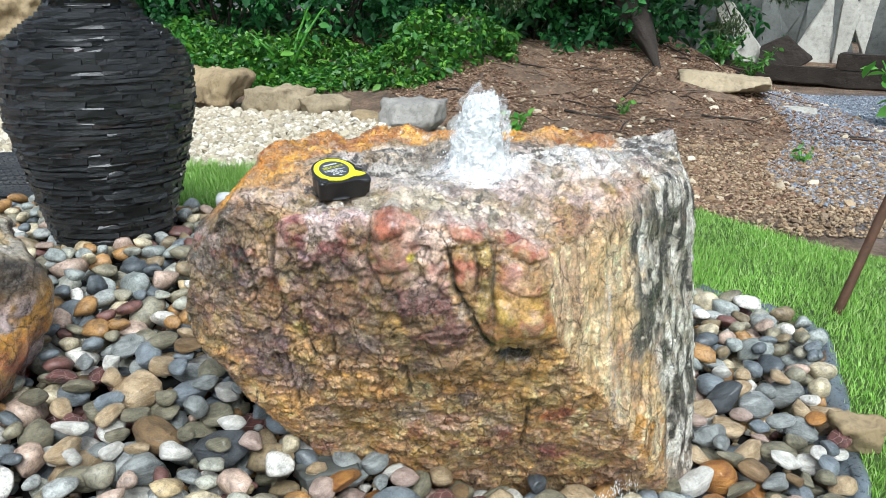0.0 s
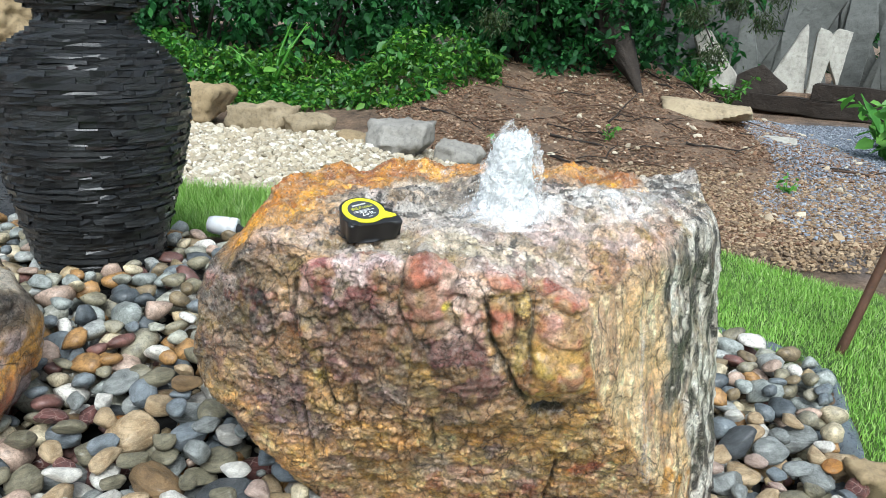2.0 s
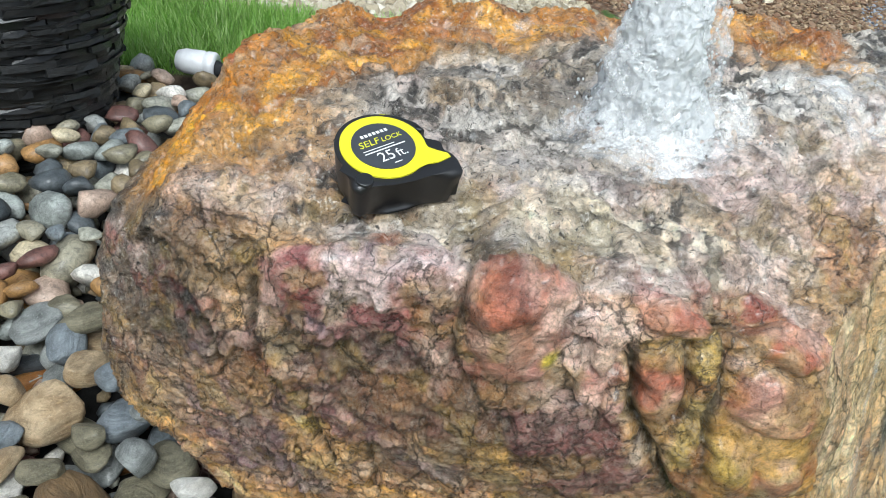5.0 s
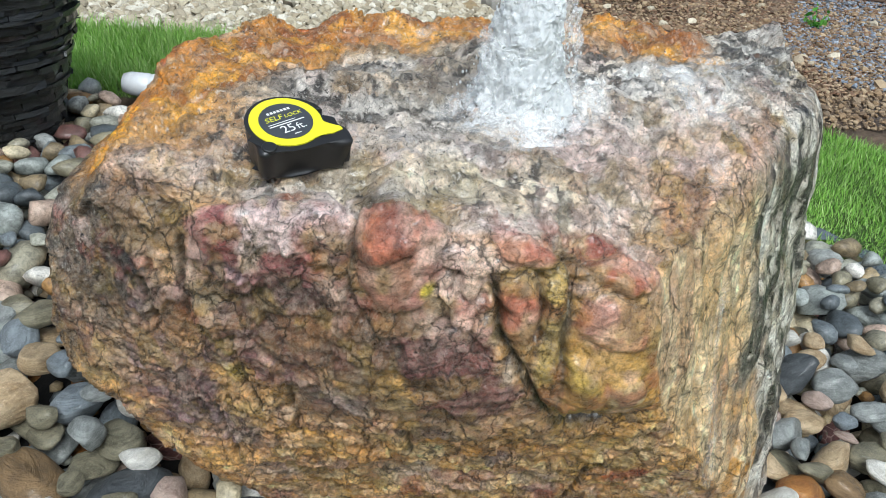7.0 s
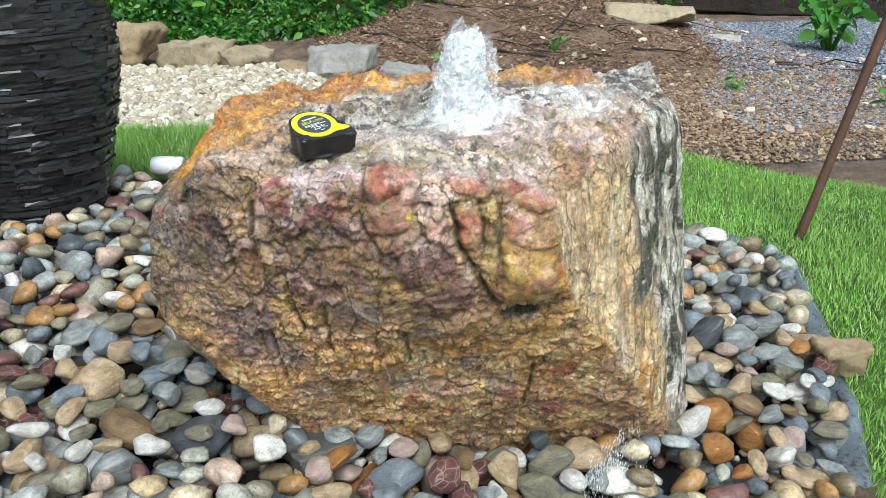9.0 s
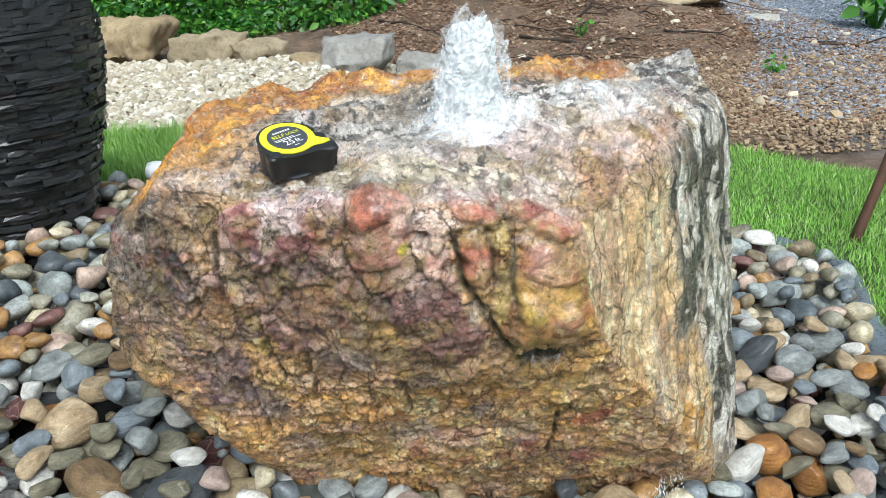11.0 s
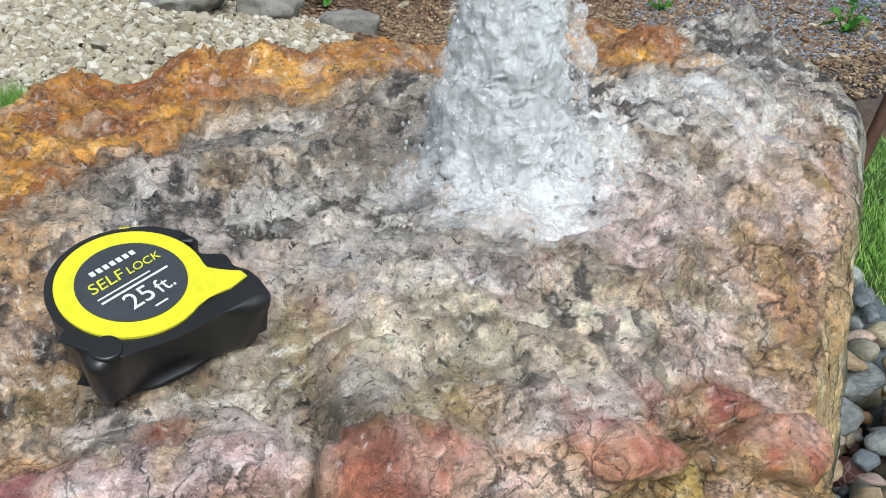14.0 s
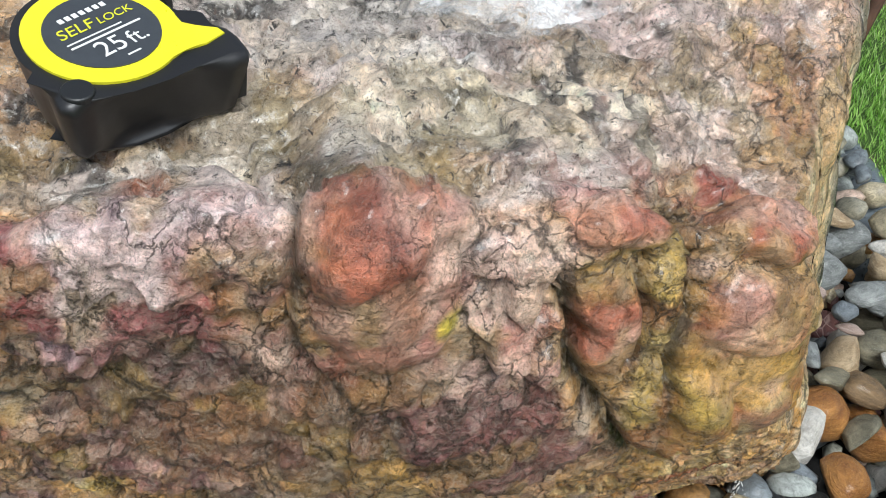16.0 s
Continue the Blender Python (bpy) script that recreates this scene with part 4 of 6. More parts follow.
def field_stone(name, x, y, sx, sy, sz, turn, material, label, seed, category="stone", sink=0.03, step=0.016, group="edging stones"):
    """A weathered quarried block with broken faces, bedded in the soil."""
    rng = np.random.default_rng(seed)
    planes = [((0.08 * rng.normal(), 0.08 * rng.normal(), 1), (0, 0, sz / 2)), ((0, 0, -1), (0, 0, -sz / 2)),
              ((1, 0.2 * rng.normal(), 0.2 * rng.normal()), (sx / 2, 0, 0)), ((-1, 0.2 * rng.normal(), 0.2 * rng.normal()), (-sx / 2, 0, 0)),
              ((0.1 * rng.normal(), 1, 0.15 * rng.normal()), (0, sy / 2, 0)), ((0.1 * rng.normal(), -1, 0.15 * rng.normal()), (0, -sy / 2, 0))]
    for _ in range(5):
        a = rng.normal(size=3)
        a /= np.linalg.norm(a)
        planes.append((tuple(a), tuple(a * np.array([sx, sy, sz]) * 0.40)))
    p, quads, nrm = boulder_shape(planes, (0, 0, 0), (sx / 2, sy / 2, sz / 2), min(step, sz / 6), 0.012 * min(sx, sy, sz))
    s = min(sx, sy, sz)
    h = 0.08 * s * fbm(p / s * 1.6 + seed, 3, seed) + 0.05 * s * fbm(p / s * 6 + seed, 4, seed + 5)
    h = h + 0.03 * s * (worley(p / s * 3.0 + seed, seed)[2] - 0.5)
    me = mesh_of(name, p + nrm * h[:, None], quads)
    ob = solid(name, me, material, label=label, category=category, group=group)
    ob.matrix_basis = pose(x, y, zground(x, y) + sz / 2 - sink - (0.02 if group else 0), 0, 0, turn)
    return ob


# edging stones between the pale chips and the bank
field_stone("edging_stone", -1.50, 4.82, 0.46, 0.28, 0.26, -22, SANDSTONE, "rough tan edging boulder beside the hedge", 1)
field_stone("edging_stone", -0.99, 4.55, 0.30, 0.2, 0.19, -12, LIMESTONE, "squared tan edging stone bedded in soil", 2)
field_stone("edging_stone", -0.76, 4.50, 0.28, 0.18, 0.17, -8, LIMESTONE, "squared tan edging stone bedded in soil", 3)
field_stone("edging_stone", -0.45, 4.28, 0.25, 0.14, 0.10, -8, SANDSTONE, "low mossy sandstone edging piece", 4)
field_stone("edging_stone", -0.24, 4.05, 0.34, 0.18, 0.19, -14, GREYSTONE, "angular grey edging stone with a slanted top", 5)
field_stone("edging_stone", 0.07, 4.12, 0.24, 0.16, 0.16, -3, GREYSTONE, "blocky grey edging stone half buried in earth", 6)
field_stone("edging_stone", 0.34, 4.08, 0.27, 0.14, 0.11, -12, GREYSTONE, "low grey edging stone at the end of the row", 7)
field_stone("edging_stone", 0.20, 3.98, 0.09, 0.08, 0.08, 10, SANDSTONE, "small round tan stone between edging blocks", 8)
field_stone("edging_stone", -2.2, 5.15, 0.4, 0.3, 0.3, 10, LIMESTONE, "large tan edging boulder behind the vase", 9)
field_stone("edging_stone", -3.0, 5.4, 0.85, 0.7, 0.8, 30, SANDSTONE, "tall orange-tan boulder standing behind the vase", 10)
tan_slab = field_stone("flat_slab", 1.76, 5.6, 0.66, 0.36, 0.10, -12, FLAG_TAN, "long pale tan slab lying on the earth bank", 11, "slab", 0.02, group="")
tan_slab.matrix_basis = pose(1.76, 5.6, zground(1.76, 5.6) + 0.05, 9, 4, -12)
field_stone("slab_chip", 2.14, 5.4, 0.22, 0.14, 0.04, -30, FLAG_PALE, "broken pale flake beside the tan slab", 12, "slab", 0.01, group="")
field_stone("flat_slab", 0.08, 6.08, 0.5, 0.42, 0.045, 28, FLAG_GREY, "thin grey flagstone under a weathered block", 13, "slab", 0.0, group="")
field_stone("weathered_block", -0.12, 6.25, 0.54, 0.22, 0.17, -12, TIMBER, "dark mossy block resting on a flagstone", 14, "block", -0.01, group="")


# ---------------------------------------------------------------- slate vase
VASE_X, VASE_Y, VASE_Z = -0.866, 2.17, 0.135


def vase_radius(h):
    """Radius of the vase at height h above its foot."""
    return float(np.interp(h, [0, 0.09, 0.18, 0.29, 0.40, 0.49, 0.56, 0.61, 0.655, 0.69, 0.715, 0.73, 0.745, 0.77, 0.79],
                           [0.132, 0.142, 0.165, 0.195, 0.222, 0.236, 0.233, 0.215, 0.172, 0.125, 0.105, 0.105, 0.14, 0.152, 0.148]))


def build_vase():
    rng = np.random.default_rng(3)
    vase = tagged(new("slate_vase"), "tall stacked black slate vase, wet and glossy, standing in pebbles", "vase")
    vase.location = (VASE_X, VASE_Y, VASE_Z)
    bm = bmesh.new()
    rings, sides = [], 40
    for h in np.linspace(0, 0.79, 40):
        r = vase_radius(h) - 0.022
        rings.append([bm.verts.new((r * math.cos(a), r * math.sin(a), h)) for a in np.linspace(0, 2 * math.pi, sides, endpoint=False)])
    for a, b in zip(rings, rings[1:]):
        for s in range(sides):
            bm.faces.new((a[s], a[(s + 1) % sides], b[(s + 1) % sides], b[s]))
    bm.faces.new(rings[0][::-1]), bm.faces.new(rings[-1])
    part("core", bm, SLATE, vase)
    kinds = []
    for n in range(14):
        v = []
        for sx, sy, sz in itertools.product((-1, 0, 1), (-1, 1), (-1, 1)):
            bow = 0.12 * abs(sx)
            v.append((0.5 * sx + 0.03 * rng.normal(), 0.5 * sy + (0.035 * rng.normal() if sy < 0 else 0) + (bow if sy < 0 else 0), 0.5 * sz + 0.045 * rng.normal()))
        def i(a, b, c):
            return (a * 2 + b) * 2 + c
        f = [[i(0, 0, 0), i(0, 0, 1), i(0, 1, 1), i(0, 1, 0)], [i(2, 0, 0), i(2, 1, 0), i(2, 1, 1), i(2, 0, 1)]]
        for a in (0, 1):
            f += [[i(a, 0, 0), i(a + 1, 0, 0), i(a + 1, 0, 1), i(a, 0, 1)], [i(a, 1, 0), i(a, 1, 1), i(a + 1, 1, 1), i(a + 1, 1, 0)],
                  [i(a, 0, 1), i(a + 1, 0, 1), i(a + 1, 1, 1), i(a, 1, 1)], [i(a, 0, 0), i(a, 1, 0), i(a + 1, 1, 0), i(a + 1, 0, 0)]]
        me = mesh_of("slate_piece", v, f, False)
        me.materials.append(SLATE)
        kinds.append(me)
    rest, h, count = [], 0.004, 0
    while h < 0.785:
        t = rng.choice([0.005, 0.007, 0.010, 0.014], p=[0.3, 0.35, 0.23, 0.12]) * rng.uniform(0.9, 1.1)
        r = vase_radius(h + t / 2) + rng.normal() * 0.0016
        a, turn = 0.0, rng.uniform(0, 6.28)
        while a < 2 * math.pi - 0.02:
            w = min(rng.uniform(0.04, 0.105) / r, 2 * math.pi - a)
            if 2 * math.pi - a - w < 0.12:
                w = 2 * math.pi - a
            mid = turn + a + w / 2
            out = r - 0.019 + rng.normal() * 0.002
            m = pose(out * math.cos(mid), out * math.sin(mid), h + t / 2, rng.normal() * 0.6, rng.normal() * 0.4, math.degrees(mid) + 90)
            m = m @ Matrix.Diagonal((max(0.02, 2 * (r + 0.004) * math.sin(min(w, 2.6) / 2)), 0.045, t * rng.uniform(0.86, 1.12), 1))
            shape = kinds[rng.integers(len(kinds))]
            facing = math.sin(mid) < 0.05 and math.cos(mid) > -0.75
            if facing and count < 300 and rng.uniform() < 0.36:
                ob = new("slate_piece", shape)
                ob.parent = vase
                ob.matrix_basis = m
                count += 1
            else:
                rest.append((np.array([(m @ v.co)[:] for v in shape.vertices]), [list(f.vertices) for f in shape.polygons]))
            a += w
        h += t
    joined("slate_infill", rest, SLATE, "", "", "stuff", False, vase)


build_vase()


# ---------------------------------------------------------------- pebbles
def pebble_kinds(count, level, seed):
    rng = np.random.default_rng(seed)
    v, f = ico(level)
    out = []
    for n in range(count):
        p = v.copy()
        for _ in range(rng.integers(5, 11)):
            a = rng.normal(size=3)
            a /= np.linalg.norm(a)
            d = rng.uniform(0.42, 0.82)
            over = np.clip(p @ a - d, 0, None)
            p = p - np.outer(over * 0.78, a)
        p = p * (1 + 0.10 * fbm(v * 1.1 + 9.1 * n, 2, 300 + n)[:, None] + 0.025 * fbm(v * 4 + 3.1 * n, 2, 330 + n)[:, None])
        p = p / (0.5 * np.abs(p).max(0) + 0.45)
        out.append((p, f))
    return out


# pebbles that stand out by colour or size: place, half length, half width, turn, tone
MARKED_A = [(-0.038, 1.315, 0.045, 0.042, 10, "rust-orange"), (0.053, 1.322, 0.022, 0.045, 5, "pinkish"), (0.105, 1.30, 0.02, 0.045, 30, "pinkish"), (0.187, 1.30, 0.027, 0.028, 0, "white"),
            (0.138, 1.33, 0.035, 0.025, 10, "maroon"), (0.151, 1.262, 0.025, 0.035, 5, "rust-orange"), (-0.412, 1.385, 0.047, 0.04, 10, "grey"), (-0.236, 1.352, 0.045, 0.036, -10, "olive-grey"),
            (-0.196, 1.285, 0.034, 0.03, 0, "blue-grey"), (-0.452, 1.325, 0.033, 0.024, -35, "white"), (-0.47, 1.41, 0.036, 0.034, 0, "grey"), (-0.667, 1.685, 0.044, 0.024, 15, "white"),
            (-0.302, 1.475, 0.045, 0.028, -10, "maroon"), (-0.444, 1.47, 0.046, 0.023, 15, "rust-orange"), (-0.333, 1.295, 0.03, 0.042, 20, "white")]
MARKED_B = [(-0.567, 1.575, 0.055, 0.026, 35, "rust-orange"), (-0.70, 1.46, 0.04, 0.03, 10, "maroon"), (-0.447, 1.63, 0.04, 0.033, -40, "white"), (-0.541, 1.668, 0.05, 0.035, 30, "dark slate"),
            (-0.568, 1.765, 0.045, 0.035, 15, "tan"), (-0.562, 1.885, 0.042, 0.033, -20, "white"), (0.861, 1.92, 0.05, 0.024, 10, "white"), (0.926, 1.975, 0.038, 0.024, -8, "white"),
            (0.845, 2.06, 0.045, 0.034, 20, "pinkish"), (0.678, 1.425, 0.03, 0.026, 20, "white"), (0.60, 1.49, 0.05, 0.032, 10, "dark slate"), (0.649, 1.46, 0.032, 0.045, 20, "rust-orange"),
            (0.767, 1.545, 0.045, 0.03, -15, "olive-grey"), (-0.742, 2.39, 0.046, 0.034, 5, "blue-grey"), (-0.93, 2.0, 0.05, 0.036, -25, "pinkish")]


def settle_pebbles():
    """Heap pebbles one after another: each comes to lie on the soil or on those under it."""
    rng = np.random.default_rng(11)
    todo = [(x, y, a, b, turn, tone, True) for x, y, a, b, turn, tone in MARKED_A + MARKED_B]
    names, share = zip(*PEBBLE_SHARE)
    tries = []
    for n in range(16000):
        x, y = rng.uniform(-1.75, 1.0), rng.uniform(0.55, 2.5)
        a = float(np.clip(rng.lognormal(math.log(0.038 if n < 7000 else 0.030), 0.2), 0.021, 0.054))
        tries.append((x, y, a, a * rng.uniform(0.58, 0.9), rng.uniform(0, 180), names[rng.choice(len(names), p=np.array(share) / sum(share))], False))
    lying, n = [], 0
    have = np.zeros((len(todo) + len(tries), 5))
    for x, y, a, b, turn, tone, marked in todo + tries:
        if not marked and not bool(in_pebbles(np.array(x), np.array(y))):
            continue
        if math.hypot(x - VASE_X, y - VASE_Y) < 0.125 + 0.3 * a or (abs(x + 1.03) < 0.26 and abs(y - 1.46) < 0.2) or (abs(x + 0.6) < 0.09 + 0.7 * a and abs(y - 2.42) < 0.03 + 0.7 * a and not marked):
            continue
        c = b * rng.uniform(0.62, 0.92)
        base = zground(x, y) - 0.065
        r = (a * b) ** 0.5
        z = base + c
        q = have[:n]
        d = np.hypot(q[:, 0] - x, q[:, 1] - y)
        reach = (q[:, 3] + r) * 0.82
        near = d < reach
        if near.any():
            lift = (q[near, 4] + c) * np.sqrt(1 - (d[near] / reach[near]) ** 2)
            z = max(z, float((q[near, 2] + lift * 0.97).max()))
        if z + c > base + (0.14 if marked else 0.13):
            continue
        if not marked and -0.4 < x < 0.6 and 1.1 < y < 1.8:
            hit = ROCK_TREE.find_nearest(Vector((x, y, z)))
            if (Vector((x, y, z)) - hit[0]).dot(hit[1]) < 0.3 * b:
                continue
        have[n] = x, y, z, r, c
        n += 1
        lying.append((x, y, z, a, b, c, turn, rng.normal() * 14, rng.normal() * 14, tone, marked))
    return lying


def build_pebbles():
    kinds = pebble_kinds(16, 3, 5)
    meshes = {}
    rng = np.random.default_rng(17)
    lying = settle_pebbles()

    def rank(q):
        x, y = q[0], q[1]
        return min(math.hypot(x + 0.45, (y - 1.45) * 1.2), math.hypot(x - 0.68, y - 1.55), math.hypot(x - 0.1, (y - 1.3) * 1.5)) - (9 if q[10] else 0)

    lying.sort(key=rank)
    for n, (x, y, z, a, b, c, turn, rx, ry, tone, marked) in enumerate(lying[:300]):
        key = (int(rng.integers(len(kinds))), tone)
        if key not in meshes:
            meshes[key] = mesh_of("river_pebble", *kinds[key[0]])
            meshes[key].materials.append(PEBBLE[tone])
        size = "large" if a > 0.038 else "small" if a < 0.022 else "rounded"
        ob = solid("river_pebble", meshes[key], None, label=f"{size} smooth wet {tone} river pebble in the bed", category="pebble", group="river pebbles")
        ob.matrix_basis = pose(x, y, z, rx, ry, turn) @ Matrix.Diagonal((a, b, c, 1))
    far = pebble_kinds(8, 2, 6)
    groups = [[] for _ in far]
    for q in lying[300:]:
        groups[int(rng.integers(len(far)))].append(q)
    pieces_v, pieces_f, base = [], [], 0
    for (v, f), g in zip(far, groups):
        if not g:
            continue
        q = np.array([t[:9] for t in g], float)
        m = placed(q[:, 0], q[:, 1], q[:, 2], np.radians(q[:, 7]), np.radians(q[:, 8]), np.radians(q[:, 6]), q[:, 3], q[:, 4], q[:, 5])
        w = np.einsum("nij,kj->nki", m[:, :3, :], np.c_[v, np.ones(len(v))]).reshape(-1, 3)
        pieces_v.append(w)
        pieces_f.append((f[None] + (np.arange(len(g)) * len(v))[:, None, None]).reshape(-1, 3) + base)
        base += len(w)
    me = mesh_of("pebble_bed", np.concatenate(pieces_v), np.concatenate(pieces_f))
    solid("pebble_bed", me, mixed_pebbles(), label="bed of mixed wet river pebbles in grey, tan and rust", category="pebbles", kind="stuff")


build_pebbles()


def build_filler():
    """Small stones that fill the joints between the large pebbles."""
    rng = np.random.default_rng(19)
    x, y = rng.uniform(-1.75, 1.0, 7000), rng.uniform(0.5, 2.5, 7000)
    keep = in_pebbles(x, y) & (np.hypot(x - VASE_X, y - VASE_Y) > 0.14) & ~((np.abs(x + 1.03) < 0.26) & (np.abs(y - 1.46) < 0.2)) & ~((np.abs(x - 0.1) < 0.3) & (np.abs(y - 1.55) < 0.15))
    x, y = x[keep], y[keep]
    s = rng.uniform(0.011, 0.021, len(x))
    v, f = pebble_kinds(1, 1, 8)[0]
    scatter_mesh("small_pebbles", v, f, placed(x, y, ground(x, y) - 0.05 + rng.uniform(0, 0.028, len(x)), rng.normal(0, 0.4, len(x)), rng.normal(0, 0.4, len(x)), rng.uniform(0, 6.28, len(x)), s, s * 0.75, s * 0.6),
                 mixed_pebbles(), "small mixed stones filling gaps between pebbles", "pebbles", True)


build_filler()
field_stone("slate_flake", -0.135, 1.335, 0.13, 0.11, 0.025, 35, FLAG_GREY, "flat dark slate flake wedged under the boulder", 21, "stone", 0.0, 0.008, group="")
field_stone("edging_boulder", 0.905, 1.63, 0.085, 0.11, 0.10, 15, SANDSTONE, "rounded tan stone holding the liner at the lawn edge", 22, "stone", 0.03, 0.008, group="")


# ---------------------------------------------------------------- water
def build_jet():
    """The short bubbling column that rises from the bore of the boulder: a white core, a torn veil round it and drops."""
    x0, y0 = 0.122, 1.375
    z0 = rock_top(x0, y0) - 0.02
    jet = tagged(new("water_jet"), "white bubbling water jet rising from the boulder", "water jet")
    jet.location = (x0, y0, z0)

    def column(name, rows, sides, grow, rough, height, seed, material, label):
        h = np.linspace(0, 1, rows)
        a = np.linspace(0, 2 * np.pi, sides, endpoint=False)
        hh, aa = np.meshgrid(h, a, indexing="ij")
        prof = np.interp(hh, [0, 0.05, 0.12, 0.25, 0.5, 0.75, 0.9, 0.97, 1.0], [0.072, 0.060, 0.052, 0.045, 0.037, 0.030, 0.023, 0.014, 0.001]) * grow
        p = np.stack([prof * np.cos(aa) + 0.006 * hh * hh, prof * np.sin(aa), hh * height], -1).reshape(-1, 3)
        out = np.stack([np.cos(aa), np.sin(aa), np.where(hh > 0.9, 0.9, 0.1)], -1).reshape(-1, 3)
        q = p * np.array([1, 1, 0.55])
        n = 0.007 * fbm(q * 28, 3, seed) + 0.0045 * fbm(q * 85, 3, seed + 10) + 0.002 * fbm(p * 260, 2, seed + 20)
        fade = smooth(0.0, 0.12, hh.ravel())
        p = p + out * (rough * n * (0.5 + 0.5 * fade))[:, None] * np.minimum(1, prof.ravel() / 0.02)[:, None]
        p[:, 2] += fade * rough * (0.008 * fbm(p * 34, 2, seed + 30) + 0.010 * smooth(0.8, 1.0, hh.ravel()) * fbm(p * 90, 2, seed + 40))
        i = (np.arange(rows - 1)[:, None] * sides + np.arange(sides)[None]).ravel()
        j = (np.arange(rows - 1)[:, None] * sides + (np.arange(sides)[None] + 1) % sides).ravel()
        me = mesh_of(name, p, np.stack([i, j, j + sides, i + sides], 1))
        solid(name, me, material, jet, label)
        return me

    column("core", 120, 130, 1.0, 1.0, 0.128, 401, FOAM, "white aerated core")
    veil = column("veil", 90, 110, 1.16, 1.5, 0.130, 451, FROTH, "torn outer veil of spray")
    up = np.array([v.co.z for v in veil.vertices]) / 0.14
    colour_layer(veil, "cover", np.repeat(np.clip(0.75 - 0.2 * up, 0, 1)[:, None], 3, 1))
    rng = np.random.default_rng(23)
    k = 500
    ang, rad = rng.uniform(0, 6.28, k), np.abs(rng.normal(0, 0.022, k)) + 0.03
    hz = rng.uniform(0, 0.115, k) * np.exp(-((rad - 0.03) / 0.035) ** 2) + 0.004
    rad = rad * (1 - 3.0 * np.clip(hz, 0, 0.15))
    s = rng.uniform(0.0004, 0.0015, k)
    v, ff = ico(1)
    scatter_mesh("drops", v, ff, placed(rad * np.cos(ang) + 0.004, rad * np.sin(ang), 0.012 + hz, 0, 0, ang, s, s, s * 1.5), FOAM, "fine thrown drops", "", True, "stuff", jet)


build_jet()


def film_patch(name, rows, cols, point, cover, material, label):
    """A skin of water laid 1.5 mm over the boulder; point(u, v) gives a ray onto it, cover(place, u, v) how much water runs there."""
    v, c, f = [], [], []
    index = {}
    for i in range(rows):
        for j in range(cols):
            a, b = i / (rows - 1), j / (cols - 1)
            eye, way = point(a, b)
            hit = ROCK_TREE.ray_cast(eye, way)
            if hit[0] is None:
                continue
            index[i, j] = len(v)
            v.append((hit[0] + (hit[1] - way).normalized() * 0.0015)[:])
            c.append(cover(hit[0], a, b))
    for i in range(rows - 1):
        for j in range(cols - 1):
            q = [index.get(k) for k in ((i, j), (i, j + 1), (i + 1, j + 1), (i + 1, j))]
            if None not in q and max((Vector(v[q[0]]) - Vector(v[k])).length for k in q) < 0.05:
                f.append(q)
    me = mesh_of(name, v, f)
    colour_layer(me, "cover", np.repeat(np.clip(np.array(c), 0, 1)[:, None], 3, 1))
    solid(name, me, material, label=label, category="water")


def build_films():
    edge = lambda a: min(1.0, 6 * a, 6 * (1 - a))

    def side(a, b):
        u = -0.02 + 1.05 * b
        return Vector((0.27 + 0.19 * u + 0.4, 1.20 + 0.26 * u - 0.3, 0.525 - 0.45 * a)), Vector((-0.8, 0.6, 0))

    def crown(a, b):
        return Vector((-0.24 + 0.72 * b, 1.19 + 0.5 * a, 1.0)), Vector((0, 0, -1))

    spots = [(0.125, 1.34, 0.10, 0.07, 1.0), (0.19, 1.215, 0.08, 0.03, 0.8), (0.30, 1.42, 0.09, 0.09, 0.7), (0.39, 1.54, 0.09, 0.08, 0.8), (-0.20, 1.38, 0.05, 0.03, 0.5), (0.03, 1.6, 0.09, 0.05, 0.6),
             (0.30, 1.31, 0.04, 0.05, 0.5), (0.0, 1.4, 0.07, 0.05, 0.45)]

    def pool(p, a, b):
        w = max(s * math.exp(-((p.x - x) / rx) ** 2 - ((p.y - y) / ry) ** 2) for x, y, rx, ry, s in spots)
        return w * edge(a) * edge(b) * (1.0 if p.z > 0.5 else 0.3)

    film_patch("water_curtain", 120, 60, side, lambda p, a, b: 0.6 * min(1, 5 * (1 - a), 5 * a + 0.1) * min(1.0, 4 * b, 3 * (1 - b)) * (0.06 + 0.9 * math.exp(-((b - 0.36) / 0.09) ** 2) + 0.3 * math.exp(-((b - 0.7) / 0.06) ** 2)), FALL, "thin white curtain of water running down the boulder side")
    film_patch("froth_film", 110, 150, crown, pool, FROTH, "white froth drifting on the wet boulder crown")


build_films()


def build_splash():
    """Drops that leave the boulder's foot and break on the pebbles."""
    rng = np.random.default_rng(31)
    k = 700
    u = rng.beta(2, 2, k)
    fall = rng.uniform(0, 1, k) ** 1.6
    x = 0.275 + 0.15 * u + 0.02 * fall * rng.normal(size=k)
    y = 1.235 + 0.16 * u - 0.03 * fall + 0.02 * fall * rng.normal(size=k)
    z = ground(x, y) + 0.01 + 0.09 * (1 - fall) * rng.uniform(0.3, 1, k)
    s = rng.uniform(0.0004, 0.0011, k)
    v, f = ico(1)
    scatter_mesh("splash_drops", v, f, placed(x, y, z, rng.normal(0, 0.2, k), rng.normal(0, 0.2, k), 0, s * 0.8, s * 0.8, s * rng.uniform(1.2, 6, k)), FOAM, "splashing drops where the water lands on pebbles", "water", True)


build_splash()


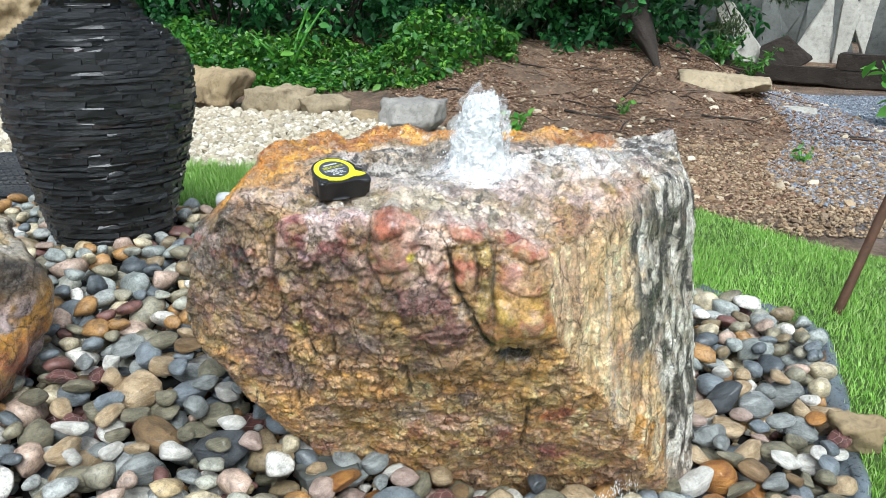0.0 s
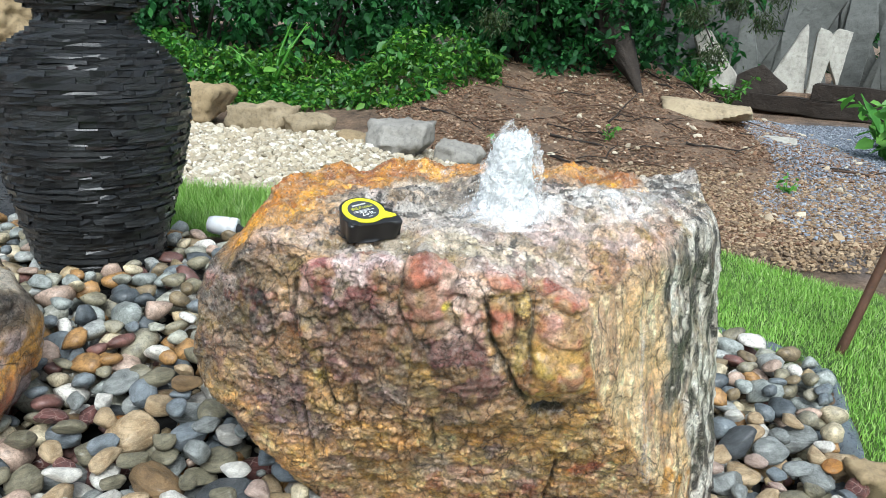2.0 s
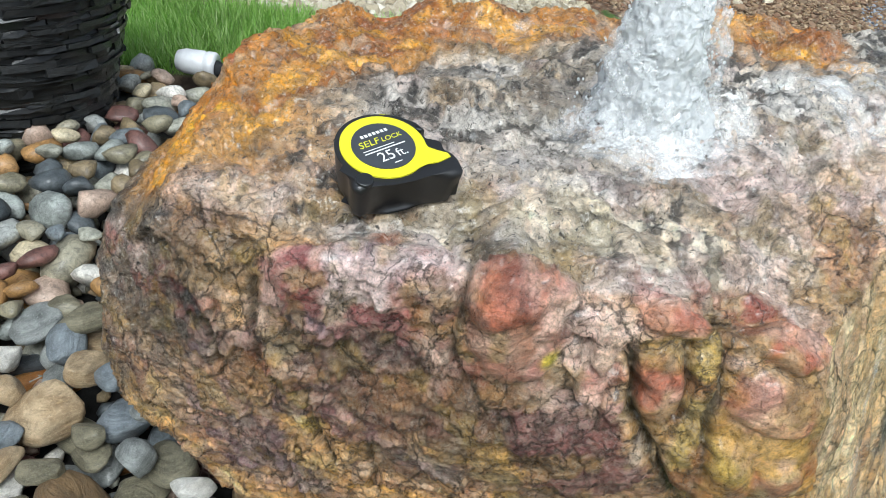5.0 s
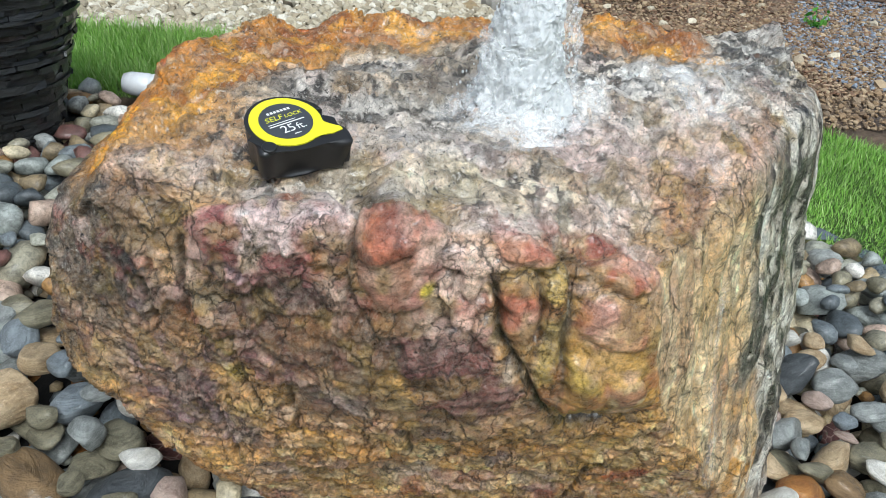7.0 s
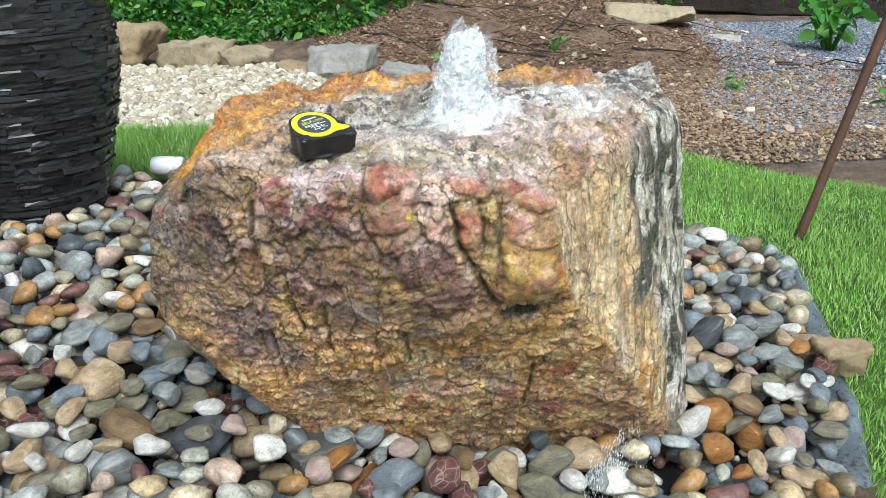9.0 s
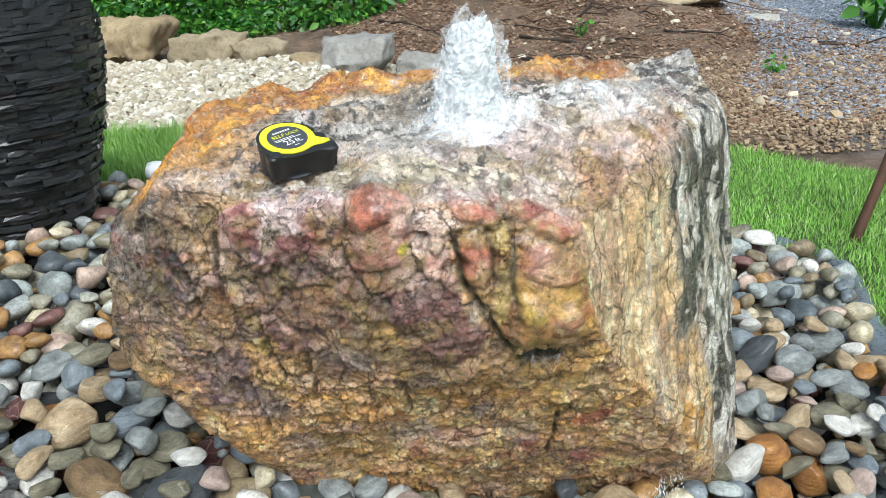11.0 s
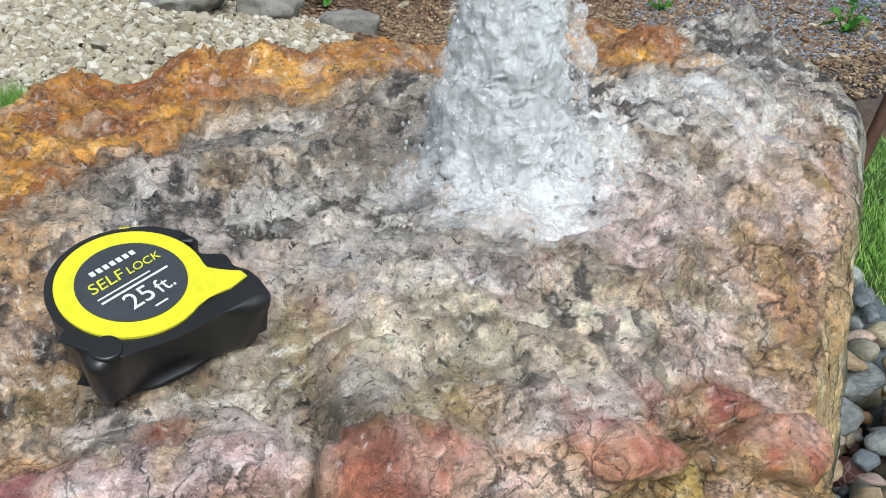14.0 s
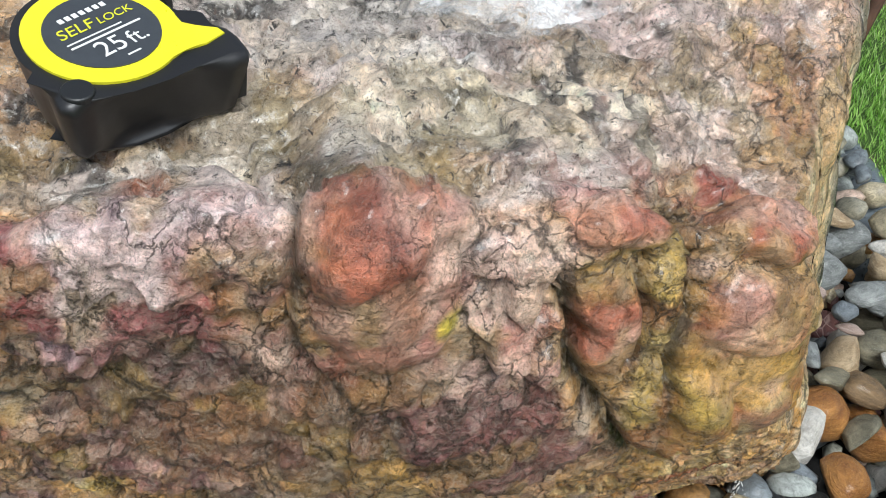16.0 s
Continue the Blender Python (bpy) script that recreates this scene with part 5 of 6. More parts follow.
# ---------------------------------------------------------------- tape measure
def extruded(outline, z0, z1, bevel=0.0, foot=1.0):
    """A flat outline with thickness, its rims rounded; foot narrows the lower rim."""
    bm = bmesh.new()
    n = len(outline)
    mx, my = sum(q[0] for q in outline) / n, sum(q[1] for q in outline) / n
    lo = [bm.verts.new((mx + (x - mx) * foot, my + (y - my) * foot, z0)) for x, y in outline]
    hi = [bm.verts.new((x, y, z1)) for x, y in outline]
    bm.faces.new(lo[::-1]), bm.faces.new(hi)
    for i in range(n):
        bm.faces.new((lo[i], lo[(i + 1) % n], hi[(i + 1) % n], hi[i]))
    if bevel:
        edges = [e for e in bm.edges if abs(e.verts[0].co.z - e.verts[1].co.z) < 1e-6]
        bmesh.ops.bevel(bm, geom=edges, offset=bevel, segments=4, profile=0.6, affect="EDGES")
    return bm


def writing(text, size, x, y, z, material, parent, turn=0.0, slant=0.0, wide=1.0):
    cu = bpy.data.curves.new("lettering", "FONT")
    cu.body, cu.size, cu.align_x, cu.align_y = text, size, "CENTER", "CENTER"
    cu.extrude, cu.shear = 0.00008, slant
    ob = new("lettering", cu)
    ob.data.materials.append(material)
    deps = bpy.context.evaluated_depsgraph_get()
    me = bpy.data.meshes.new_from_object(ob.evaluated_get(deps))
    bpy.data.objects.remove(ob)
    ob = solid("lettering", me, None, parent, "printed letters")
    ob.matrix_basis = pose(x, y, z, 0, 0, turn) @ Matrix.Diagonal((wide, 1, 1, 1))
    return ob


def build_tape():
    """A closed 25 ft tape measure lying on its side: x along its flat base, y towards its back."""
    tape = tagged(new("tape_measure"), "closed black tape measure with yellow ring face on the boulder", "tape measure")
    arc = lambda cx, cy, r, a0, a1, n: [(cx + r * math.cos(radians(a)), cy + r * math.sin(radians(a))) for a in np.linspace(a0, a1, n)]
    cx, cy, r = 0.033, 0.036, 0.0335
    body = [(0.005, 0.0), (0.014, 0.003), (0.028, 0.0062), (0.044, 0.0066), (0.058, 0.0035), (0.070, -0.0005), (0.078, 0.0), (0.081, 0.004), (0.0815, 0.014), (0.080, 0.021), (0.0765, 0.0255), (0.071, 0.0275), (0.0675, 0.0315), (0.0655, 0.038)]
    body += arc(cx, cy, r, 22, 205, 26) + [(0.0005, 0.012), (0.001, 0.004)]
    case = part("case", extruded(body, 0.0, 0.033, 0.0055, 0.88), BLACK_RUBBER, tape, "black rubber-coated case")
    case.data.polygons.foreach_set("use_smooth", [len(f.vertices) < 8 for f in case.data.polygons])
    face = [(0.0755, 0.0165), (0.0745, 0.0205), (0.0665, 0.0245), (0.0622, 0.0285)] + arc(cx, cy, 0.0300, -8, 304, 44) + [(0.056, 0.0135), (0.066, 0.0135)]
    part("ring_face", extruded(face, 0.0326, 0.0342, 0.0007), YELLOW, tape, "bright yellow plastic ring face")
    part("label_disc", extruded(arc(cx, cy, 0.0222, 0, 352, 44), 0.034, 0.0347), LABEL_GREY, tape, "dark grey round label")
    z, turn = 0.0349, 13
    up = lambda along, high: (cx + along * math.cos(radians(turn)) - high * math.sin(radians(turn)), cy + along * math.sin(radians(turn)) + high * math.cos(radians(turn)))

    def bars(name, sizes, material, label):
        bm = bmesh.new()
        for along, high, wide, tall in sizes:
            bx, by = up(along, high)
            bmesh.ops.create_cube(bm, size=1, matrix=pose(bx, by, z, 0, 0, turn) @ Matrix.Diagonal((wide, tall, 0.0002, 1)))
        part(name, bm, material, tape, label)

    bars("brand_mark", [(-0.0095 + 0.0032 * n, 0.0128, 0.0021, 0.0026) for n in range(7)], PRINT_WHITE, "white brand mark as bars")
    writing("SELF", 0.0080, *up(-0.0085, 0.0055), z, PRINT_YELLOW, tape, turn, 0.2, 1.05)
    writing("LOCK", 0.0058, *up(0.0092, 0.0050), z, PRINT_YELLOW, tape, turn, 0.2, 1.05)
    bars("small_print", [(-0.004, -0.0005, 0.025, 0.0007), (-0.0005, -0.0030, 0.032, 0.0010), (0.001, -0.0175, 0.006, 0.0008)], PRINT_WHITE, "fine white print as bars")
    writing("25", 0.0125, *up(-0.0035, -0.0098), z, PRINT_WHITE, tape, turn)
    writing("ft.", 0.0105, *up(0.0082, -0.0103), z, PRINT_WHITE, tape, turn)
    part("corner_screw", extruded(arc(0.0105, 0.0090, 0.0062, 0, 345, 24), 0.026, 0.0345, 0.0014), BLACK_PLASTIC, tape, "round black corner boss")
    part("end_hook", extruded([(0.0745, 0.0035), (0.0785, 0.0035), (0.0785, 0.008), (0.0745, 0.008)], 0.008, 0.024, 0.0006), BLACK_PLASTIC, tape, "blade hook at the mouth")
    part("lock_button", extruded([(0.044, 0.066), (0.060, 0.0555), (0.066, 0.048), (0.0695, 0.0495), (0.066, 0.058), (0.056, 0.067), (0.047, 0.071)], 0.006, 0.031, 0.003), BLACK_PLASTIC, tape, "black thumb lock")
    part("belt_clip", extruded([(0.042, 0.0705), (0.050, 0.0675), (0.051, 0.0695), (0.043, 0.0725)], 0.022, 0.030, 0.0005), YELLOW, tape, "small yellow tab beside the lock")
    turned = pose(0, 0, 0, 21, -2, 27) @ Matrix.Scale(0.97, 4)
    tape.matrix_basis = Matrix.Translation(Vector((-0.081, 1.229, 0.621)) - turned @ Vector((cx, cy, 0.0345))) @ turned


build_tape()


# ---------------------------------------------------------------- chips, gravel, litter
def chip_shape(seed):
    rng = np.random.default_rng(seed)
    v, f = ico(1)
    v = np.sign(v) * np.abs(v) ** 0.75
    return v * (1 + 0.22 * rng.normal(size=(len(v), 1))), f


def scattered(name, test, box, count, size, material, label, category, seed, lift=0.3, flat=0.55):
    rng = np.random.default_rng(seed)
    x, y = rng.uniform(box[0], box[1], count), rng.uniform(box[2], box[3], count)
    keep = test(x, y)
    x, y = x[keep], y[keep]
    s = rng.lognormal(math.log(size), 0.35, len(x))
    z = ground(x, y) + s * lift + 0.004
    v, f = chip_shape(seed)
    scatter_mesh(name, v, f, placed(x, y, z, rng.normal(0, 0.35, len(x)), rng.normal(0, 0.35, len(x)), rng.uniform(0, 6.28, len(x)), s, s * rng.uniform(0.55, 0.9, len(x)), s * flat),
                 material, label, category)


scattered("stone_chips", in_chip_bed, (-3.2, 0.7, 3.0, 4.8), 30000, 0.0125, LIMECHIPS, "pale tan crushed limestone chips in a planting bed", "gravel", 41)
scattered("blue_gravel", lambda x, y: (x > 1.55 + 0.34 * np.maximum(0, y - 4.1) + 0.1 * np.sin(y * 3)) & (y > 3.3), (1.4, 4.4, 3.2, 7.0), 60000, 0.0056, BLUECHIPS,
          "blue-grey crushed gravel of a drive", "gravel", 42)
scattered("bark_litter", lambda x, y: ~in_chip_bed(x, y) & ~in_lawn(x, y) & (y > 3.2) & (x > 0.3 - 0.5 * (y - 3.6)) & (x < 2.6), (-2.2, 2.6, 3.1, 7.2), 90000, 0.0068, MULCH,
          "brown bark and leaf litter over the earth bank", "litter", 43, 0.25, 0.3)
scattered("bank_stones", lambda x, y: ~in_chip_bed(x, y) & ~in_lawn(x, y) & (y > 3.3) & (x > 0.3), (0.3, 3.0, 3.2, 6.8), 240, 0.014, PALESTONES, "scattered small pale stones on the earth bank", "stones", 44)
scattered("drive_edge_grit", lambda x, y: ~in_lawn(x, y) & ~in_chip_bed(x, y) & (y > 2.9) & (y < 4.5), (0.5, 2.4, 2.9, 4.5), 15000, 0.006, chips_mat("mixed_grit", ["7d644a", "9c8262", "8c7a64", "6a543e", "b39c7c"]),
          "brown and grey grit beside the lawn", "gravel", 45)


def build_twigs():
    rng = np.random.default_rng(47)
    for n in range(80):
        x, y = rng.uniform(-0.5, 2.2), rng.uniform(4.5, 6.8)
        if n < 10:
            x, y = rng.uniform(0.1, 1.1), rng.uniform(4.5, 5.3)
        a, length = rng.normal(0, 0.6), rng.uniform(0.12, 0.75 if n < 46 else 0.3)
        pts = []
        for t in np.linspace(0, 1, 6):
            px, py = x + length * t * math.cos(a), y + length * t * math.sin(a)
            pts.append((px, py, zground(px, py) + 0.012 + 0.012 * rng.normal() + 0.03 * t * (n % 3 == 0)))
            a += rng.normal() * 0.12
        r = rng.uniform(0.003, 0.009 if n < 46 else 0.005)
        v, f = tube(pts, list(np.linspace(r, r * 0.4, 6)), 6, 0.2, n)
        solid("twig", mesh_of("twig", v, f), MULCH if n % 2 else BARK, label="dry fallen twig lying on the earth bank", category="twig", group="fallen twigs")


build_twigs()


# ---------------------------------------------------------------- grass
def blade_shape():
    v = np.array([(-0.5, 0, 0), (0.5, 0, 0), (0.42, 0.1, 0.5), (-0.42, 0.1, 0.5), (0.0, 0.45, 1.0)])
    return v, [[0, 1, 2], [0, 2, 3], [3, 2, 4]]


def lawn(name, box, count, height, label, seed):
    rng = np.random.default_rng(seed)
    x, y = rng.uniform(box[0], box[1], count), rng.uniform(box[2], box[3], count)
    keep = in_lawn(x, y)
    x, y = x[keep], y[keep]
    h = height * rng.uniform(0.55, 1.25, len(x)) * (1 + 0.25 * vnoise(np.stack([x * 5, y * 5, x * 0], 1), 3))
    v, f = blade_shape()
    scatter_mesh(name, v, f, placed(x, y, ground(x, y) - 0.004, rng.normal(0, 0.25, len(x)), rng.normal(0, 0.25, len(x)), rng.uniform(0, 6.28, len(x)), rng.uniform(0.0016, 0.003, len(x)), h, h),
                 GRASS, label, "grass")


lawn("lawn_grass", (0.45, 3.2, 0.3, 3.5), 230000, 0.026, "short mown green lawn grass beside the pebble bed", 51)
lawn("grass_strip", (-1.12, 0.8, 2.45, 3.12), 30000, 0.05, "narrow strip of longer green grass behind the boulder", 52)


lawn("near_lawn", (-2.4, 2.6, -0.9, 0.55), 30000, 0.034, "short mown green lawn grass in front of the bed", 53)


# ---------------------------------------------------------------- plants
def leaf_shape():
    v = np.array([(0, 0, 0), (0.26, 0.35, 0.05), (0.2, 0.7, 0.03), (0, 1.0, -0.06), (-0.2, 0.7, 0.03), (-0.26, 0.35, 0.05), (0, 0.4, -0.02)])
    return v, [[0, 1, 6], [1, 2, 6], [2, 3, 6], [3, 4, 6], [4, 5, 6], [5, 0, 6]]


def leaves(name, places, size, material, label, category, seed, parent=None, droop=0.6, kind="stuff", thin=1.0):
    rng = np.random.default_rng(seed)
    p = np.asarray(places)
    n = len(p)
    s = size * rng.lognormal(0, 0.3, n)
    v, f = leaf_shape()
    return scatter_mesh(name, v, f, placed(p[:, 0], p[:, 1], p[:, 2], rng.normal(-droop, 0.5, n), rng.normal(0, 0.5, n), rng.uniform(0, 6.28, n), s * thin, s, s), material, label, category, True, kind, parent)


def shrub(x, y, width, height, count, size, material, label, seed, depth=0.5):
    """A shrub: several stems and a loose crown of sprays, each with rows of small leaves."""
    rng = np.random.default_rng(seed)
    top = tagged(new("shrub"), label, "shrub", "hedge shrubs")
    z0 = zground(x, y)
    stems, spots = [], []
    for n in range(7):
        a = rng.uniform(0, 6.28)
        tip = (x + width * 0.4 * math.cos(a), y + depth * 0.4 * math.sin(a), z0 + height * rng.uniform(0.6, 1.0))
        pts = [(x + 0.05 * math.cos(a), y + 0.05 * math.sin(a), z0 - 0.03)]
        for t in (0.35, 0.7, 1.0):
            pts.append(tuple(pts[0][i] + (tip[i] - pts[0][i]) * t + 0.04 * rng.normal() for i in range(3)))
        v, f = tube(pts, [0.018, 0.014, 0.009, 0.004], 6, 0.15, n)
        part_ob = solid("stem", mesh_of("stem", v, f), BARK, top)
    while len(spots) < count:
        # one spray: a short arching rachis with leaves along it
        a = rng.uniform(0, 6.28)
        u = rng.uniform(0, 1) ** 0.5
        h = rng.uniform(0.02, 1.0)
        bulge = math.sin(math.pi * min(0.95, 0.25 + 0.7 * h)) ** 0.6
        bx, by, bz = x + width * 0.5 * u * bulge * math.cos(a), y + depth * u * bulge * math.sin(a), z0 + height * h
        if rng.uniform() < 0.25:
            continue
        out = a + rng.normal() * 0.7
        length = size * rng.uniform(2.5, 5)
        for t in np.linspace(0, 1, 9):
            for sgn in (-1, 1):
                spots.append((bx + length * t * math.cos(out) + sgn * size * 0.35 * math.sin(out) + rng.normal() * size * 0.12, by + length * t * math.sin(out) - sgn * size * 0.35 * math.cos(out),
                              bz - length * 0.7 * t * t + rng.normal() * size * 0.1))
    leaves("crown", spots, size, material, "", "", seed + 1, top, 0.7, "")
    return top


for n, (x, y, w, h, d) in enumerate([(-2.9, 6.6, 1.6, 1.6, 0.6), (-1.9, 6.5, 1.5, 1.7, 0.6), (-1.0, 6.5, 1.4, 1.7, 0.55), (-0.2, 6.6, 1.3, 1.6, 0.5), (0.5, 6.7, 1.2, 1.5, 0.5), (1.0, 6.75, 1.2, 1.2, 0.5),
                                     (-2.4, 7.4, 2.0, 2.3, 0.7), (-0.8, 7.5, 2.0, 2.3, 0.7), (0.7, 7.8, 1.8, 2.1, 0.6), (-3.9, 7.2, 2.0, 2.2, 0.8)]):
    shrub(x, y, w, h, 5200, 0.06 if n < 6 else 0.08, HEDGE, "dense dark green hedge shrub with drooping leaf sprays", 60 + 3 * n, d)


for n, (x, y, w, h, d) in enumerate([(2.0, 8.8, 1.8, 2.2, 0.7), (2.7, 12.4, 2.2, 2.6, 0.8), (5.0, 14.0, 2.6, 2.8, 0.9), (7.2, 13.2, 3.0, 3.0, 1.0), (8.6, 12.5, 3.0, 3.0, 1.0), (-5.2, 6.4, 2.4, 2.4, 0.9)]):
    shrub(x, y, w, h, 4200, 0.1, HEDGE, "dark green tree-like shrub behind the stone store", 200 + 3 * n, d)


COVER = leaf_mat("ground_cover_leaves", ["173f14", "437f28", "235420", "7aae3c", "316b24"])


def ground_cover():
    rng = np.random.default_rng(71)
    p = []
    while len(p) < 13000:
        x, y = rng.uniform(-2.4, 0.35), rng.uniform(5.0, 6.15)
        if y < 5.15 + 0.5 * smooth(-0.5, 0.4, x) + 0.12 * math.sin(x * 7):
            continue
        top = (0.12 + 0.16 * vnoise(np.array([[x * 3, y * 3, 0]]), 9)[0]) * smooth(5.0, 5.6, y) + 0.06
        p.append((x, y, zground(x, y) + rng.uniform(0.0, 1.0) * top))
    leaves("ground_cover", p, 0.042, COVER, "bright green leafy ground cover at the foot of the hedge", "ground cover", 72)


ground_cover()


def weed(x, y, size, count, label, seed, spread=1.0, leaf=0.32):
    """A small leafy weed with a few stems."""
    rng = np.random.default_rng(seed)
    top = tagged(new("weed"), label, "weed", "weeds")
    z0 = zground(x, y)
    spots = []
    for n in range(5):
        a = n * 1.26 + rng.normal() * 0.3
        tip = (x + size * 0.5 * spread * math.cos(a), y + size * 0.5 * spread * math.sin(a), z0 + size * rng.uniform(0.5, 1.0))
        v, f = tube([(x, y, z0 - 0.01), ((x + tip[0]) / 2, (y + tip[1]) / 2, z0 + 0.6 * (tip[2] - z0)), tip], [size * 0.03, size * 0.022, size * 0.01], 5, 0, n)
        solid("stem", mesh_of("stem", v, f), WEED, top)
        for t in np.linspace(0.25, 1.0, count):
            spots.append((x + (tip[0] - x) * t + rng.normal() * size * 0.04, y + (tip[1] - y) * t + rng.normal() * size * 0.04, z0 + (tip[2] - z0) * t))
    leaves("foliage", spots, size * leaf, WEED, "", "", seed + 1, top, 0.3, "")


weed(1.72, 4.17, 0.11, 5, "small grey-green weed growing in the gravel", 81)
weed(0.31, 4.38, 0.16, 6, "bright green weed at the edge of the bank", 82)
weed(0.72, 3.72, 0.12, 5, "low green weed behind the boulder", 83)
weed(0.95, 4.9, 0.10, 5, "pale green seedling on the bank", 84)
weed(2.78, 5.25, 0.46, 14, "tall broad-leaved green weed beside the drive", 85, 1.0, 0.24)
weed(2.2, 3.6, 0.14, 6, "small green weed at the lawn edge", 86)
weed(-1.2, 5.6, 0.5, 22, "light green sapling in front of the hedge", 87, 1.0, 0.10)
weed(2.05, 7.0, 0.3, 22, "bright green weeds on the bank", 88, 1.3, 0.16)
weed(2.45, 7.4, 0.3, 22, "bright green weeds on the bank", 89, 1.3, 0.16)
weed(3.1, 5.9, 0.45, 8, "tall broad-leaved green weed beside the drive", 90, 1.0, 0.2)


def build_evergreen():
    """An old juniper at the top of the bank, its boughs hanging over the slabs."""
    rng = np.random.default_rng(93)
    tree = tagged(new("juniper_tree"), "old dark juniper with a leaning trunk and hanging boughs", "tree")
    z0 = zground(1.45, 6.2)
    pts = [(1.36, 5.85, z0 - 0.12), (1.34, 6.0, z0 + 0.0), (1.30, 6.15, z0 + 0.12), (1.24, 6.4, z0 + 0.3), (1.15, 6.65, z0 + 0.7), (1.1, 6.8, z0 + 1.4), (1.2, 7.0, z0 + 2.6)]
    v, f = tube(pts, [0.012, 0.024, 0.045, 0.10, 0.11, 0.08, 0.03], 14, 0.45, 1)
    solid("trunk", mesh_of("trunk", v, f), BARK, tree)
    spots = []
    for n in range(26):
        a = rng.uniform(-0.9, 0.9) - 0.35 if n % 2 else rng.uniform(0, 6.28)
        length = rng.uniform(0.7, 1.5)
        h = rng.uniform(0.9, 2.4)
        line = []
        for t in np.linspace(0, 1, 6):
            line.append((1.28 + length * t * math.cos(a), 6.6 + length * t * math.sin(a), z0 + h - 0.75 * t * t * length + 0.04 * rng.normal()))
        v, f = tube(line, list(np.linspace(0.024, 0.004, 6)), 6, 0.1, n)
        solid("bough", mesh_of("bough", v, f), BARK, tree)
        for q in line[1:]:
            for _ in range(430):
                spots.append((q[0] + rng.normal() * 0.06, q[1] + rng.normal() * 0.06, q[2] + rng.normal() * 0.045 - 0.04))
    leaves("foliage", spots, 0.036, EVERGREEN, "", "", 94, tree, 1.0, "", 0.4)


build_evergreen()


# ---------------------------------------------------------------- stone store behind the bank
def leaning_slab(x, y, w, h, t, turn, lean, tip, material, label, seed, top=None):
    """A quarried slab with broken corners, standing in the stone store."""
    rng = np.random.default_rng(seed)
    planes = [((0, -1, 0), (0, -t / 2, 0)), ((0, 1, 0), (0, t / 2, 0)), ((1, 0, 0.2 * rng.normal()), (w / 2, 0, h / 2)), ((-1, 0, 0.2 * rng.normal()), (-w / 2, 0, h / 2)),
              ((0.35 * rng.normal(), 0, 1), (0, 0, h * 0.97)), ((0, 0, -1), (0, 0, 0))]
    side = 1 if rng.uniform() < 0.5 else -1
    planes.append(((0.8 * side, 0.1, 0.6), (side * w * rng.uniform(0.25, 0.42), 0, h * 0.93)))
    p, quads, nrm = boulder_shape(planes, (0, 0, h / 2), (w / 2, t / 2, h / 2), 0.025, 0.003)
    p = p + nrm * (0.007 * fbm(p * 6 + seed, 3, seed) + 0.005 * (worley(p * np.array([7, 30, 7]) + seed, seed)[2] - 0.5))[:, None]
    ob = solid("flagstone", mesh_of("flagstone", p, quads, False), material, label=label, category="slab", group="stored flagstones")
    ob.matrix_basis = pose(x, y, zground(x, y) - 0.04, -lean, tip, turn)


SLABS = [
    (3.47, 8.02, 0.15, 0.66, 0.06, -6, 8, 2, FLAG_PALE, "pale"), (3.63, 8.02, 0.14, 0.66, 0.06, -4, 8, 1, FLAG_PALE, "pale"), (3.25, 8.12, 0.2, 0.72, 0.07, -12, 9, 5, FLAG_PALE, "pale"),
    (3.02, 7.98, 0.34, 0.36, 0.05, -16, 10, -38, BARK, "dark weathered"), (2.72, 8.2, 0.24, 0.72, 0.07, 8, 14, -26, FLAG_PALE, "pale"), (2.98, 8.35, 0.2, 0.8, 0.06, -20, 12, -14, FLAG_GREY, "grey"),
    (2.36, 8.35, 0.36, 0.6, 0.08, 4, 16, 4, FLAG_GREY, "blue-grey"), (3.98, 7.9, 0.3, 1.15, 0.09, -40, 10, 8, FLAG_GREY, "dark grey"), (4.35, 7.8, 0.4, 1.0, 0.08, -50, 14, 6, FLAG_GREY, "dark grey"),
    (3.60, 8.75, 0.36, 1.16, 0.12, -15, 12, -4, FLAG_GREY, "dark grey"),
    (3.30, 8.9, 0.34, 1.24, 0.08, -30, 10, 28, FLAG_GREY, "dark grey"), (3.95, 8.8, 0.12, 1.3, 0.07, 0, 6, 8, FLAG_GREY, "dark grey"), (4.15, 8.6, 0.3, 1.2, 0.07, -20, 12, -6, FLAG_GREY, "grey"),
    (3.05, 9.2, 0.5, 1.2, 0.09, -10, 16, -12, FLAG_GREY, "dark grey"), (3.75, 9.4, 0.5, 1.5, 0.1, -20, 10, 35, FLAG_GREY, "dark grey"), (4.3, 9.3, 0.5, 1.6, 0.1, -25, 8, -10, FLAG_GREY, "grey"),
    (2.45, 9.0, 0.5, 0.95, 0.1, 10, 30, -8, FLAG_GREY, "blue-grey"), (3.3, 9.9, 0.6, 1.5, 0.1, 0, 10, 20, FLAG_GREY, "grey"), (4.7, 8.9, 0.5, 1.5, 0.1, -30, 8, 10, FLAG_GREY, "grey")]
for n, (x, y, w, h, t, turn, lean, tip, m, word) in enumerate(SLABS):
    leaning_slab(x, y, w, h, t, turn, lean, tip, m, f"{word} quarried flagstone leaning in the stone store", 100 + n)


